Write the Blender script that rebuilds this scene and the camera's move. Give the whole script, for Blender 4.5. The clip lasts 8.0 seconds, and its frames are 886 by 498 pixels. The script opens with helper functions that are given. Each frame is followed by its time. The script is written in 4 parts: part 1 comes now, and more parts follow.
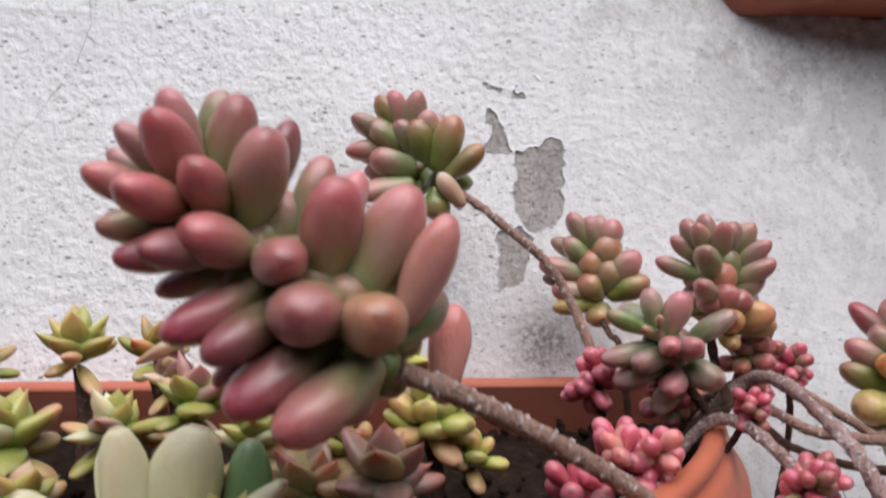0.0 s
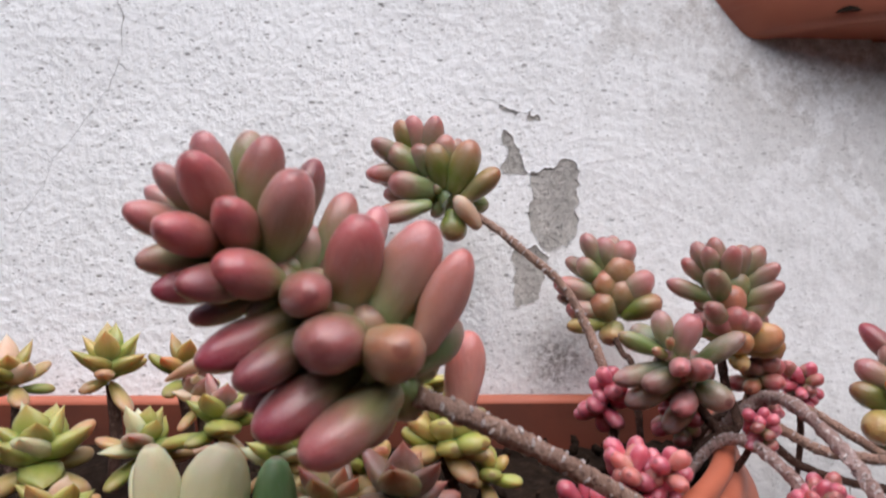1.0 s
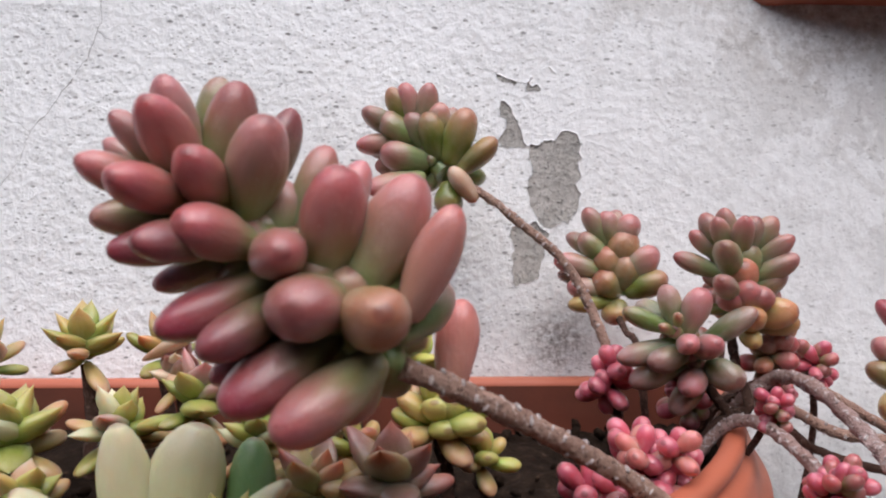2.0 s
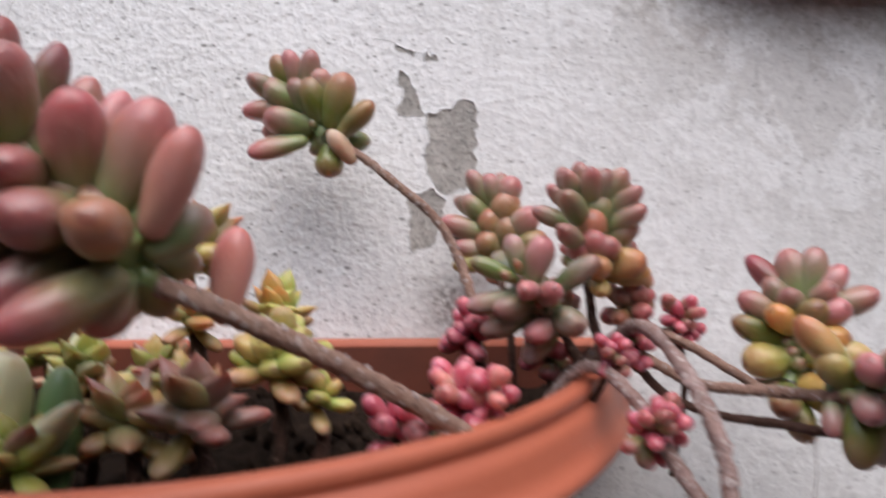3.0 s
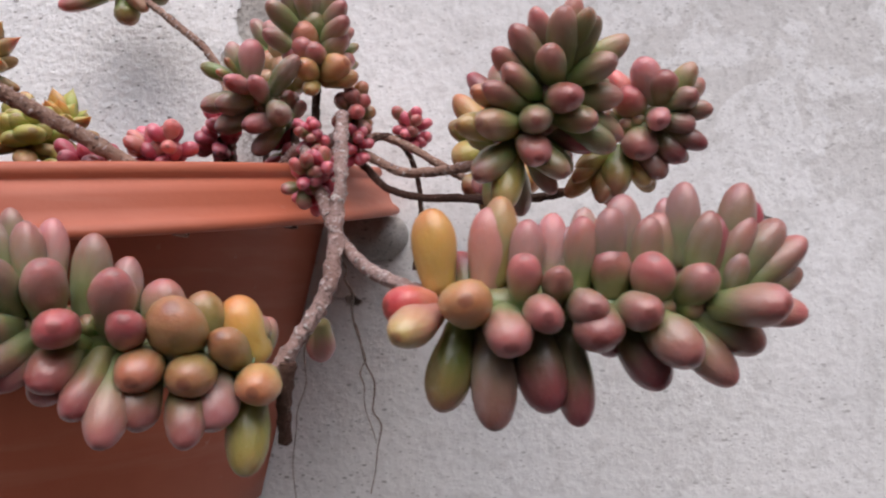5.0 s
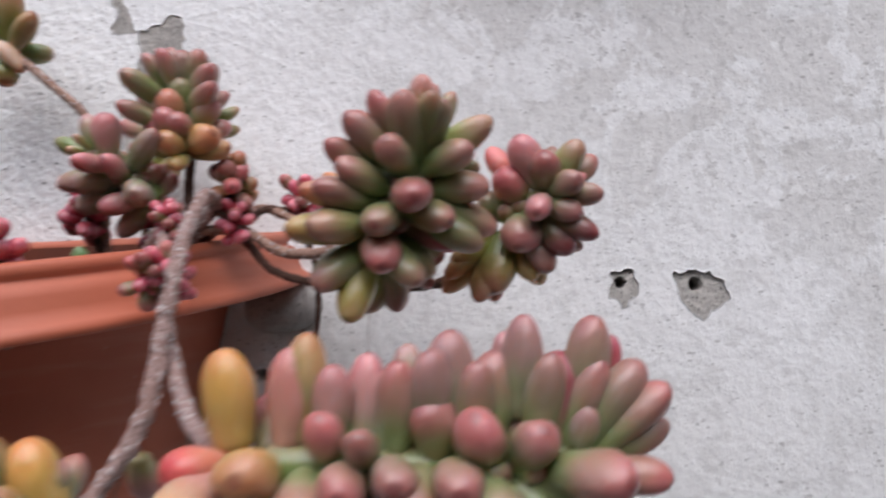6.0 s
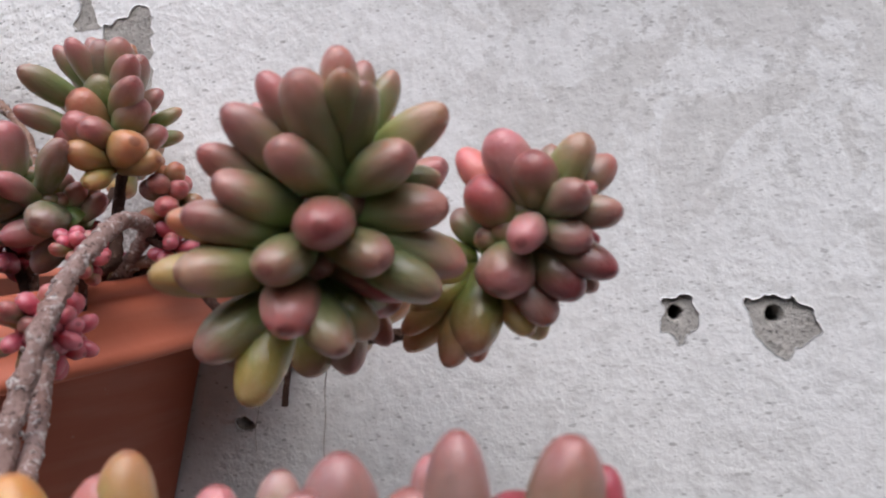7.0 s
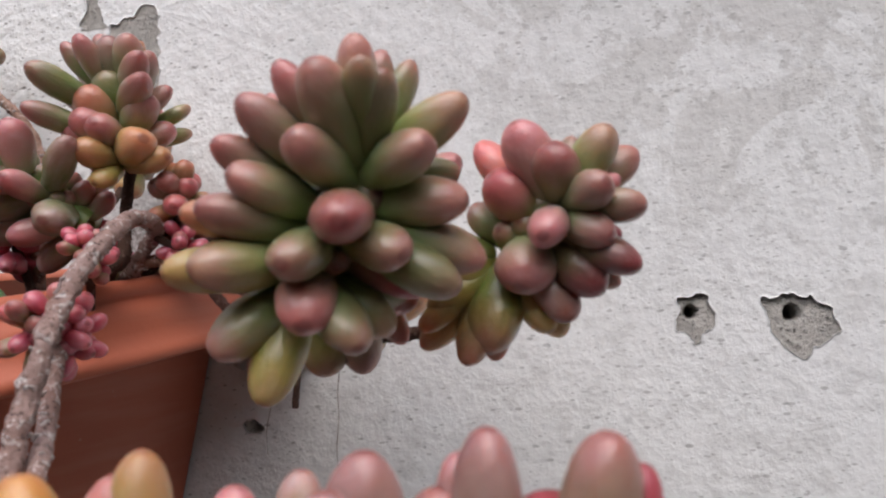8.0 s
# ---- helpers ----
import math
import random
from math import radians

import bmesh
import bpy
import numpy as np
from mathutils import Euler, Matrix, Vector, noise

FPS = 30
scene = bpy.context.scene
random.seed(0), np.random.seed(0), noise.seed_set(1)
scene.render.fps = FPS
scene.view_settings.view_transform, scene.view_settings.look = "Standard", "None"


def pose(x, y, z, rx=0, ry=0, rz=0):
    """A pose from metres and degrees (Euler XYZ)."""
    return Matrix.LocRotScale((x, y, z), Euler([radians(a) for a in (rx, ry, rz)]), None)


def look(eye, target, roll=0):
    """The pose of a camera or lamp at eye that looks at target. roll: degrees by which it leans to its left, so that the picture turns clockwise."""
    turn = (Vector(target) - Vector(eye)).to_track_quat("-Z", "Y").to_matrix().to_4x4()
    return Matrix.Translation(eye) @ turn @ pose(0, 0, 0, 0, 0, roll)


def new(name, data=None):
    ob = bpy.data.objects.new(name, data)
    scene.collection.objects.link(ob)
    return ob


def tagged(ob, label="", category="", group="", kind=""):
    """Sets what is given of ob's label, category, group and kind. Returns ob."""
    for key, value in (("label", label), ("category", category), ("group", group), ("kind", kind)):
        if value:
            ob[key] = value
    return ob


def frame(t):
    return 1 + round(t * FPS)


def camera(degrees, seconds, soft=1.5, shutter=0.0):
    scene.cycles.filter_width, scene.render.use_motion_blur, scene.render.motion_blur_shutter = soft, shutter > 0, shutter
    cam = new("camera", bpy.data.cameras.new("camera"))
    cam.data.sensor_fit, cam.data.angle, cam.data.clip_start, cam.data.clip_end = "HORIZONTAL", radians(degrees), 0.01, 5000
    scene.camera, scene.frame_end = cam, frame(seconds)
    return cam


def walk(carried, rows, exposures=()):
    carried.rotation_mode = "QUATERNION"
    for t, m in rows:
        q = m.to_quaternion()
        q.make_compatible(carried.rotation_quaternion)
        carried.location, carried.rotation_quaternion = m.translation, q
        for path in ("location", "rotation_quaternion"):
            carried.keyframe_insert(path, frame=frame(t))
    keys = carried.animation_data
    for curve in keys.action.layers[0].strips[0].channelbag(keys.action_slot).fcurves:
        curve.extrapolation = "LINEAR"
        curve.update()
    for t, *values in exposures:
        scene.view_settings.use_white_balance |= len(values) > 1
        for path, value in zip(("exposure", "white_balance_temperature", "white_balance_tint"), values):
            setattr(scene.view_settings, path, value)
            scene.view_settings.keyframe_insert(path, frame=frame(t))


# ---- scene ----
U = 0.8  # metres to one unit of the plan below
cam = camera(63.0, 8.0, soft=2.0, shutter=0.5)
cam.data.dof.use_dof, cam.data.dof.focus_distance, cam.data.dof.aperture_fstop = True, 0.25, 22.0
PATH = [
    (0, (-0.098, -0.426, -0.094), (0.023, 1.565, 0.046), -0.1),
    (0.3, (-0.105, -0.436, -0.079), (0.029, 1.553, 0.082), -0.3),
    (0.5, (-0.108, -0.439, -0.074), (0.034, 1.548, 0.102), 0.1),
    (0.8, (-0.1054, -0.441, -0.0786), (0.017, 1.546, 0.1), -0.1),
    (1, (-0.098, -0.438, -0.088), (-0.027, 1.554, 0.073), 0.1),
    (1.2, (-0.099, -0.4329, -0.08987), (-0.02113, 1.56, 0.049), -5.2e-18),
    (2.3, (-0.089, -0.4171, -0.09613), (-0.02087, 1.576, 0.039), 0),
    (2.5, (-0.082, -0.422, -0.093), (-0.007, 1.572, 0.036), -0.1),
    (2.8, (-0.051, -0.424, -0.101), (-0.012, 1.572, 0.026), -0.1),
    (3, (-0.021, -0.427, -0.118), (-0.014, 1.568, 0.029), -0.3),
    (3.1, (-0.008, -0.435, -0.126), (-0.01, 1.561, 0.009), 0.2),
    (3.3, (0.022, -0.432, -0.146), (-0.01, 1.564, -0.016), 0.6),
    (3.5, (0.041, -0.437, -0.178), (0.02, 1.557, -0.02), 0.9),
    (4, (0.096, -0.447, -0.21), (-0.009, 1.545, -0.067), -0.4),
    (4.2, (0.105, -0.455, -0.218), (0.02, 1.54, -0.103), -0.8),
    (5.3, (0.151, -0.478, -0.215), (0.032, 1.516, -0.11), -1.1),
    (5.5, (0.162, -0.471, -0.211), (0.044, 1.522, -0.101), -1.2),
    (5.8, (0.179, -0.458, -0.185), (0.018, 1.533, -0.084), -1.6),
    (6, (0.2, -0.432, -0.174), (0.019, 1.557, -0.07), -2),
    (6.2, (0.221, -0.404, -0.172), (0.002, 1.583, -0.097), -2.7),
    (6.5, (0.237, -0.371, -0.17), (-0.084, 1.602, -0.089), -2.8),
    (7, (0.226, -0.349, -0.159), (-0.162, 1.609, -0.05), -2.8),
    (7.5, (0.222, -0.34, -0.161), (-0.167, 1.618, -0.041), -3),
    (8, (0.221, -0.345, -0.161), (-0.174, 1.612, -0.039), -3),
]

walk(cam, [(t, look(Vector(eye) * U, Vector(target) * U, roll)) for t, eye, target, roll in PATH],
     [(0.0, -0.16, 6170, 11), (1.2, -0.16, 6170, 11), (2.5, -0.17, 6170, 11), (3.0, -0.23, 6260, 12), (3.5, -0.22, 6430, 14), (4.2, -0.21, 6620, 19), (5.3, -0.17, 6200, 12), (6.5, -0.19, 6080, 11), (8.0, -0.23, 6330, 10)])

# ---- light: bright overcast sky, broad soft sun from above and behind the viewer ----
world = bpy.data.worlds.new("sky")
scene.world = world
world.use_nodes = True
wt = world.node_tree
sky = wt.nodes.new("ShaderNodeTexSky")
sky.sky_type, sky.sun_disc = "NISHITA", False
sky.sun_elevation, sky.sun_rotation = radians(57), radians(174)
sky.air_density, sky.dust_density, sky.ozone_density = 1.0, 4.0, 1.0
wt.links.new(sky.outputs[0], wt.nodes["Background"].inputs[0])
wt.nodes["Background"].inputs[1].default_value = 0.145
sun_data = bpy.data.lights.new("sun", "SUN")
sun_data.energy, sun_data.angle, sun_data.color = 3.1, radians(75), (1.0, 0.965, 0.965)
sun = new("sun", sun_data)
sun.matrix_basis = look((0.18, -1.6, 2.5), (0, 0, 0))


# ---- materials ----
class Nodes:
    """A small builder for node materials."""

    def __init__(self, name, rough=0.6, spec=0.4):
        self.m = bpy.data.materials.new(name)
        self.m.use_nodes = True
        self.t = self.m.node_tree
        self.b = self.t.nodes["Principled BSDF"]
        self.b.inputs["Roughness"].default_value = rough
        self.b.inputs["Specular IOR Level"].default_value = spec

    def node(self, kind, **kw):
        n = self.t.nodes.new(kind)
        for k, v in kw.items():
            n.inputs[k].default_value = v
        return n

    def link(self, a, b):
        self.t.links.new(a, b)

    def coord(self, which="Object"):
        return self.t.nodes.new("ShaderNodeTexCoord").outputs[which]

    def noise(self, at, scale, detail=4.0, rough=0.55, dist=0.0):
        n = self.node("ShaderNodeTexNoise", Scale=scale, Detail=detail, Roughness=rough, Distortion=dist)
        self.link(at, n.inputs["Vector"])
        return n.outputs["Fac"]

    def ramp(self, fac, stops):
        n = self.t.nodes.new("ShaderNodeValToRGB")
        e = n.color_ramp.elements
        while len(e) < len(stops):
            e.new(0.5)
        for el, (p, c) in zip(e, stops):
            el.position = p
            el.color = (c, c, c, 1) if not isinstance(c, tuple) else (*c, 1)
        self.link(fac, n.inputs[0])
        return n.outputs[0]

    def math(self, op, a, b=0.0):
        n = self.t.nodes.new("ShaderNodeMath")
        n.operation = op
        for i, v in enumerate((a, b)):
            if isinstance(v, (int, float)):
                n.inputs[i].default_value = v
            else:
                self.link(v, n.inputs[i])
        return n.outputs[0]

    def mix(self, fac, a, b, blend="MIX"):
        n = self.t.nodes.new("ShaderNodeMix")
        n.data_type, n.blend_type = "RGBA", blend
        for i, v in ((0, fac), (6, a), (7, b)):
            if isinstance(v, tuple):
                n.inputs[i].default_value = (*v, 1)
            elif isinstance(v, (int, float)):
                n.inputs[i].default_value = v
            else:
                self.link(v, n.inputs[i])
        return n.outputs[2]

    def split(self, at):
        n = self.t.nodes.new("ShaderNodeSeparateXYZ")
        self.link(at, n.inputs[0])
        return n.outputs

    def colour(self, c):
        self.link(c, self.b.inputs["Base Color"])

    def rough(self, r):
        self.link(r, self.b.inputs["Roughness"])

    def bump(self, h, strength, distance, under=None):
        n = self.node("ShaderNodeBump", Strength=strength, Distance=distance)
        self.link(h, n.inputs["Height"])
        if under:
            self.link(under, n.inputs["Normal"])
        self.link(n.outputs[0], self.b.inputs["Normal"])
        return n.outputs[0]


def leaf_material(name, base, middle, tip, rough=0.36, bloom=0.13, depth=1.15, reach=0.35):
    """Waxy succulent leaf: colour runs from the base to the tip, with blotches, pale bloom and a shift from leaf to leaf."""
    g = Nodes(name, rough, 0.45)
    z = g.split(g.coord("Generated"))[2]
    ob = g.coord("Object")
    info = g.t.nodes.new("ShaderNodeObjectInfo")
    wob = g.noise(g.coord("Generated"), 2.2, 3.0)
    pos = g.math("ADD", z, g.math("MULTIPLY", g.math("SUBTRACT", wob, 0.5), 0.36))
    pos = g.math("ADD", pos, g.math("MULTIPLY", g.math("SUBTRACT", info.outputs["Random"], 0.5), 0.26))
    c = g.ramp(pos, [(reach, base), (reach + 0.28, middle), (0.96, tip)])
    tone = g.math("ADD", 0.74, g.math("MULTIPLY", info.outputs["Random"], 0.33))
    hsv = g.t.nodes.new("ShaderNodeHueSaturation")
    g.link(c, hsv.inputs["Color"])
    g.link(tone, hsv.inputs["Value"])
    hsv.inputs["Saturation"].default_value = depth
    g.link(g.math("ADD", 0.488, g.math("MULTIPLY", g.noise(ob, 1.1, 1.0), 0.026)), hsv.inputs["Hue"])
    fine = g.noise(g.coord("Generated"), 26.0, 3.0, 0.7)
    dusty = g.math("MULTIPLY", g.ramp(g.noise(g.coord("Generated"), 2.6, 2.0), [(0.40, 0.0), (0.78, 1.0)]), bloom)
    c2 = g.mix(dusty, hsv.outputs[0], (0.62, 0.53, 0.54))
    spots = g.math("MULTIPLY", g.ramp(fine, [(0.66, 0.0), (0.72, 1.0)]), 0.42)
    c3 = g.mix(spots, c2, (0.7, 0.62, 0.58))
    # the small dark point at the end of the leaf
    c4 = g.mix(g.math("MULTIPLY", g.ramp(z, [(0.972, 0.0), (0.992, 1.0)]), 0.55), c3, (0.16, 0.05, 0.045))
    g.colour(c4)
    g.rough(g.math("ADD", rough - 0.08, g.math("MULTIPLY", g.noise(g.coord("Generated"), 5.0, 3.0), 0.2)))
    g.b.inputs["Coat Weight"].default_value = 0.52
    g.b.inputs["Coat Roughness"].default_value = 0.22
    g.b.inputs["Subsurface Weight"].default_value = 0.55
    g.b.inputs["Subsurface Radius"].default_value = (1.0, 0.55, 0.4)
    g.b.inputs["Subsurface Scale"].default_value = 0.007
    g.bump(g.noise(g.coord("Generated"), 7.0, 3.0), 0.10, 0.02)
    return g.m


LEAF = {
    "m": leaf_material("leaf_mauve", (0.28, 0.32, 0.16), (0.37, 0.27, 0.205), (0.46, 0.215, 0.21)),
    "g": leaf_material("leaf_green", (0.23, 0.30, 0.11), (0.29, 0.29, 0.135), (0.40, 0.26, 0.19), reach=0.42),
    "f": leaf_material("leaf_green_mauve", (0.26, 0.32, 0.14), (0.33, 0.29, 0.175), (0.46, 0.25, 0.22), reach=0.42),
    "d": leaf_material("leaf_purple", (0.20, 0.17, 0.09), (0.30, 0.13, 0.125), (0.36, 0.095, 0.115), 0.36, 0.12),
    "p": leaf_material("leaf_pink", (0.34, 0.36, 0.21), (0.46, 0.31, 0.275), (0.54, 0.25, 0.26), reach=0.26),
    "r": leaf_material("leaf_rose", (0.30, 0.28, 0.14), (0.42, 0.215, 0.185), (0.47, 0.165, 0.17)),
    "c": leaf_material("leaf_red", (0.73, 0.30, 0.23), (0.73, 0.22, 0.195), (0.71, 0.17, 0.175), 0.4, 0.15),
    "o": leaf_material("leaf_orange", (0.42, 0.33, 0.12), (0.58, 0.35, 0.13), (0.60, 0.25, 0.12), 0.42, 0.15, 1.0),
    "a": leaf_material("leaf_amber", (0.58, 0.41, 0.17), (0.68, 0.43, 0.18), (0.68, 0.35, 0.17), 0.34, 0.1),
    "q": leaf_material("leaf_dusty_rose", (0.27, 0.31, 0.15), (0.39, 0.26, 0.20), (0.48, 0.205, 0.20)),
    "y": leaf_material("leaf_yellow", (0.32, 0.32, 0.07), (0.47, 0.38, 0.11), (0.51, 0.34, 0.13), 0.42, 0.15, 1.0),
    "b": leaf_material("leaf_olive", (0.19, 0.225, 0.06), (0.35, 0.265, 0.13), (0.44, 0.23, 0.16), reach=0.42),
    "w": leaf_material("leaf_grey_green", (0.19, 0.24, 0.11), (0.34, 0.30, 0.21), (0.42, 0.25, 0.23), 0.4, 0.4),
    "t": leaf_material("leaf_dry", (0.68, 0.43, 0.29), (0.76, 0.54, 0.39), (0.78, 0.58, 0.43), 0.6, 0.1, 1.0),
    "s": leaf_material("leaf_salmon", (0.62, 0.36, 0.29), (0.72, 0.38, 0.33), (0.68, 0.27, 0.26), 0.36, 0.1, reach=0.15),
    "k": leaf_material("leaf_lime", (0.26, 0.32, 0.05), (0.38, 0.39, 0.09), (0.43, 0.36, 0.12), 0.45, 0.1, 1.0),
    "l": leaf_material("leaf_bright_lime", (0.32, 0.40, 0.08), (0.46, 0.50, 0.11), (0.54, 0.48, 0.15), 0.42, 0.05, 1.0),
    "e": leaf_material("leaf_pale", (0.46, 0.46, 0.22), (0.62, 0.60, 0.36), (0.68, 0.65, 0.42), 0.5, 0.12, 1.0),
    "j": leaf_material("leaf_coral", (0.55, 0.09, 0.14), (0.63, 0.125, 0.185), (0.70, 0.20, 0.255), 0.32, 0.15, 1.0),
    "n": leaf_material("leaf_fresh", (0.13, 0.24, 0.08), (0.18, 0.32, 0.12), (0.22, 0.36, 0.15), 0.42, 0.1, 1.0),
    "x": leaf_material("leaf_peach", (0.30, 0.27, 0.09), (0.47, 0.30, 0.115), (0.52, 0.215, 0.115), 0.36, 0.15, 1.0),
    "z": leaf_material("leaf_orange_brown", (0.28, 0.235, 0.085), (0.43, 0.25, 0.12), (0.48, 0.185, 0.115), 0.36, 0.16, 1.0),
    "u": leaf_material("leaf_rust_tipped", (0.33, 0.35, 0.12), (0.44, 0.34, 0.16), (0.45, 0.17, 0.09), 0.42, 0.15, 1.0),
    "v": leaf_material("leaf_cream", (0.40, 0.32, 0.09), (0.50, 0.36, 0.14), (0.49, 0.27, 0.14), 0.5, 0.2, 1.0),
    "i": leaf_material("leaf_pink_yellow", (0.60, 0.27, 0.22), (0.62, 0.36, 0.22), (0.64, 0.47, 0.18), 0.36, 0.15, 1.0),
    "h": leaf_material("leaf_brown_red", (0.36, 0.27, 0.17), (0.35, 0.18, 0.14), (0.36, 0.12, 0.10), 0.45, 0.3, 1.0),
}


def stem_material(name, a, b, c):
    g = Nodes(name, 0.75, 0.25)
    ob = g.coord("Object")
    n1 = g.noise(ob, 380.0, 5.0, 0.68)
    n2 = g.noise(ob, 60.0, 3.0)
    col = g.mix(g.ramp(n2, [(0.35, 0.0), (0.65, 1.0)]), a, b)
    col = g.mix(g.ramp(n1, [(0.55, 0.0), (0.66, 1.0)]), col, c)
    n3 = g.noise(ob, 640.0, 4.0, 0.65)
    col = g.mix(g.math("MULTIPLY", g.ramp(n3, [(0.34, 1.0), (0.46, 0.0)]), 0.75), col, (0.06, 0.033, 0.026))
    g.colour(col)
    g.bump(g.math("ADD", n1, g.math("MULTIPLY", n3, 0.5)), 1.0, 0.002)
    return g.m


STEM = stem_material("stem_bark", (0.34, 0.20, 0.15), (0.47, 0.305, 0.24), (0.62, 0.50, 0.44))
STEM_PALE = stem_material("stem_bark_pale", (0.36, 0.225, 0.195), (0.49, 0.35, 0.32), (0.78, 0.71, 0.69))
STEM_DARK = stem_material("stem_bark_dark", (0.07, 0.04, 0.028), (0.12, 0.06, 0.045), (0.22, 0.14, 0.11))
ROOT = stem_material("root_fibre", (0.17, 0.125, 0.10), (0.26, 0.21, 0.18), (0.36, 0.31, 0.27))


def terracotta(name, base, dark, chalk=1.0):
    g = Nodes(name, 0.5, 0.4)
    ob = g.coord("Object")
    n = g.noise(ob, 14.0, 5.0, 0.6)
    f = g.noise(ob, 420.0, 3.0, 0.6)
    streak = g.node("ShaderNodeMapping", Scale=(1.0, 1.0, 9.0))
    g.link(ob, streak.inputs[0])
    s = g.noise(streak.outputs[0], 9.0, 4.0)
    c = g.mix(g.ramp(n, [(0.3, 0.0), (0.7, 1.0)]), base, dark)
    c = g.mix(g.math("MULTIPLY", g.ramp(s, [(0.52, 0.0), (0.75, 1.0)]), 0.35 * chalk), c, (0.56, 0.26, 0.19))
    c = g.mix(g.math("MULTIPLY", g.ramp(g.noise(ob, 70.0, 6.0, 0.7), [(0.66, 0.0), (0.76, 1.0)]), 0.45 * chalk), c, (0.60, 0.42, 0.34))
    g.colour(c)
    g.rough(g.math("ADD", 0.36, g.math("MULTIPLY", n, 0.3)))
    g.bump(f, 0.12, 0.0005)
    return g.m


POT = terracotta("terracotta_plastic", (0.50, 0.145, 0.08), (0.43, 0.115, 0.062))
# darker copy of the terracotta: the shade inside the planter, put into the colour
POT_INNER = terracotta("terracotta_shaded", (0.17, 0.046, 0.026), (0.08, 0.028, 0.018), 0.1)
POT_OLD = terracotta("terracotta_worn", (0.48, 0.16, 0.095), (0.34, 0.105, 0.065))


STAIN = (-0.014, 0.0, -0.120)


def paint_material():
    """Rough white limewash with dirt in its pits, and beige-grey wear that grows towards one end of the wall."""
    g = Nodes("white_wall_paint", 0.85, 0.2)
    ob = g.coord("Object")
    xyz = g.split(ob)
    big = g.noise(ob, 7.0, 5.0, 0.6, 0.4)
    mid = g.noise(ob, 32.0, 6.0, 0.65, 0.6)
    fine = g.noise(ob, 210.0, 5.0, 0.6)
    grain = g.noise(ob, 520.0, 3.0, 0.6)
    slant = g.math("ADD", xyz[2], g.math("MULTIPLY", xyz[0], 0.7))
    worn = g.ramp(g.math("ADD", slant, g.math("MULTIPLY", g.math("SUBTRACT", big, 0.5), 0.14)), [(0.01, 0.0), (0.12, 1.0)])
    dirty = g.ramp(g.math("ADD", slant, g.math("MULTIPLY", g.math("SUBTRACT", mid, 0.5), 0.12)), [(0.09, 0.0), (0.17, 1.0)])
    near_pot = g.ramp(g.math("ADD", xyz[2], g.math("MULTIPLY", g.math("SUBTRACT", mid, 0.5), 0.10)), [(-0.035, 0.0), (0.055, 1.0)])
    c = g.mix(g.ramp(big, [(0.35, 0.0), (0.65, 1.0)]), (0.875, 0.880, 0.880), (0.84, 0.844, 0.842))
    # faint clouds where the wash is thin
    thin = g.ramp(g.noise(ob, 26.0, 6.0, 0.62, 0.5), [(0.50, 0.0), (0.66, 1.0)])
    c = g.mix(g.math("MULTIPLY", thin, 0.22), c, (0.71, 0.71, 0.705))
    # worn coats with broken borders
    flakes = g.ramp(g.noise(ob, 17.0, 9.0, 0.62, 0.5), [(0.50, 0.0), (0.525, 1.0)])
    c = g.mix(g.math("MULTIPLY", g.math("MULTIPLY", worn, flakes), 0.55), c, (0.62, 0.605, 0.585))
    blot = g.ramp(g.noise(ob, 95.0, 6.0, 0.70, 0.3), [(0.555, 0.0), (0.60, 1.0)])
    c = g.mix(g.math("MULTIPLY", g.math("MULTIPLY", worn, blot), 0.5), c, (0.48, 0.47, 0.455))
    chips = g.ramp(g.noise(ob, 48.0, 5.0, 0.6, 0.2), [(0.63, 0.0), (0.645, 1.0)])
    c = g.mix(g.math("MULTIPLY", g.math("MULTIPLY", worn, chips), 0.8), c, (0.87, 0.87, 0.86))
    dirt = g.math("MULTIPLY", g.math("MULTIPLY", dirty, near_pot), g.ramp(g.noise(ob, 110.0, 8.0, 0.78), [(0.40, 0.10), (0.58, 1.0)]))
    c = g.mix(g.math("MULTIPLY", dirt, 0.62), c, (0.30, 0.255, 0.22))
    # a dark speckled stain on the wall above the planter's rim
    off = g.node("ShaderNodeVectorMath")
    off.operation = "DISTANCE"
    g.link(ob, off.inputs[0])
    off.inputs[1].default_value = STAIN
    spot = g.ramp(g.math("ADD", off.outputs["Value"], g.math("MULTIPLY", g.math("SUBTRACT", mid, 0.5), 0.03)), [(0.004, 1.0), (0.026, 0.0)])
    c = g.mix(g.math("MULTIPLY", spot, g.ramp(g.noise(ob, 260.0, 7.0, 0.75), [(0.42, 0.05), (0.58, 0.9)])), c, (0.20, 0.175, 0.155))
    knobs = g.noise(ob, 150.0, 5.0, 0.55)
    # the older, rougher coat at one end of the wall
    coarse = g.ramp(g.math("ADD", g.math("ADD", xyz[0], 0.5), g.math("MULTIPLY", g.math("SUBTRACT", big, 0.5), 0.3)), [(0.42, 1.0), (0.60, 0.52)])
    # dirt caught in pits, more in some places than in others
    stretch = g.node("ShaderNodeMapping", Scale=(1.0, 1.0, 2.2))
    stretch.inputs["Rotation"].default_value = (0.0, -0.6, 0.0)
    g.link(ob, stretch.inputs[0])
    patchy = g.ramp(g.noise(ob, 13.0, 4.0, 0.65), [(0.38, 0.0), (0.62, 1.0)])
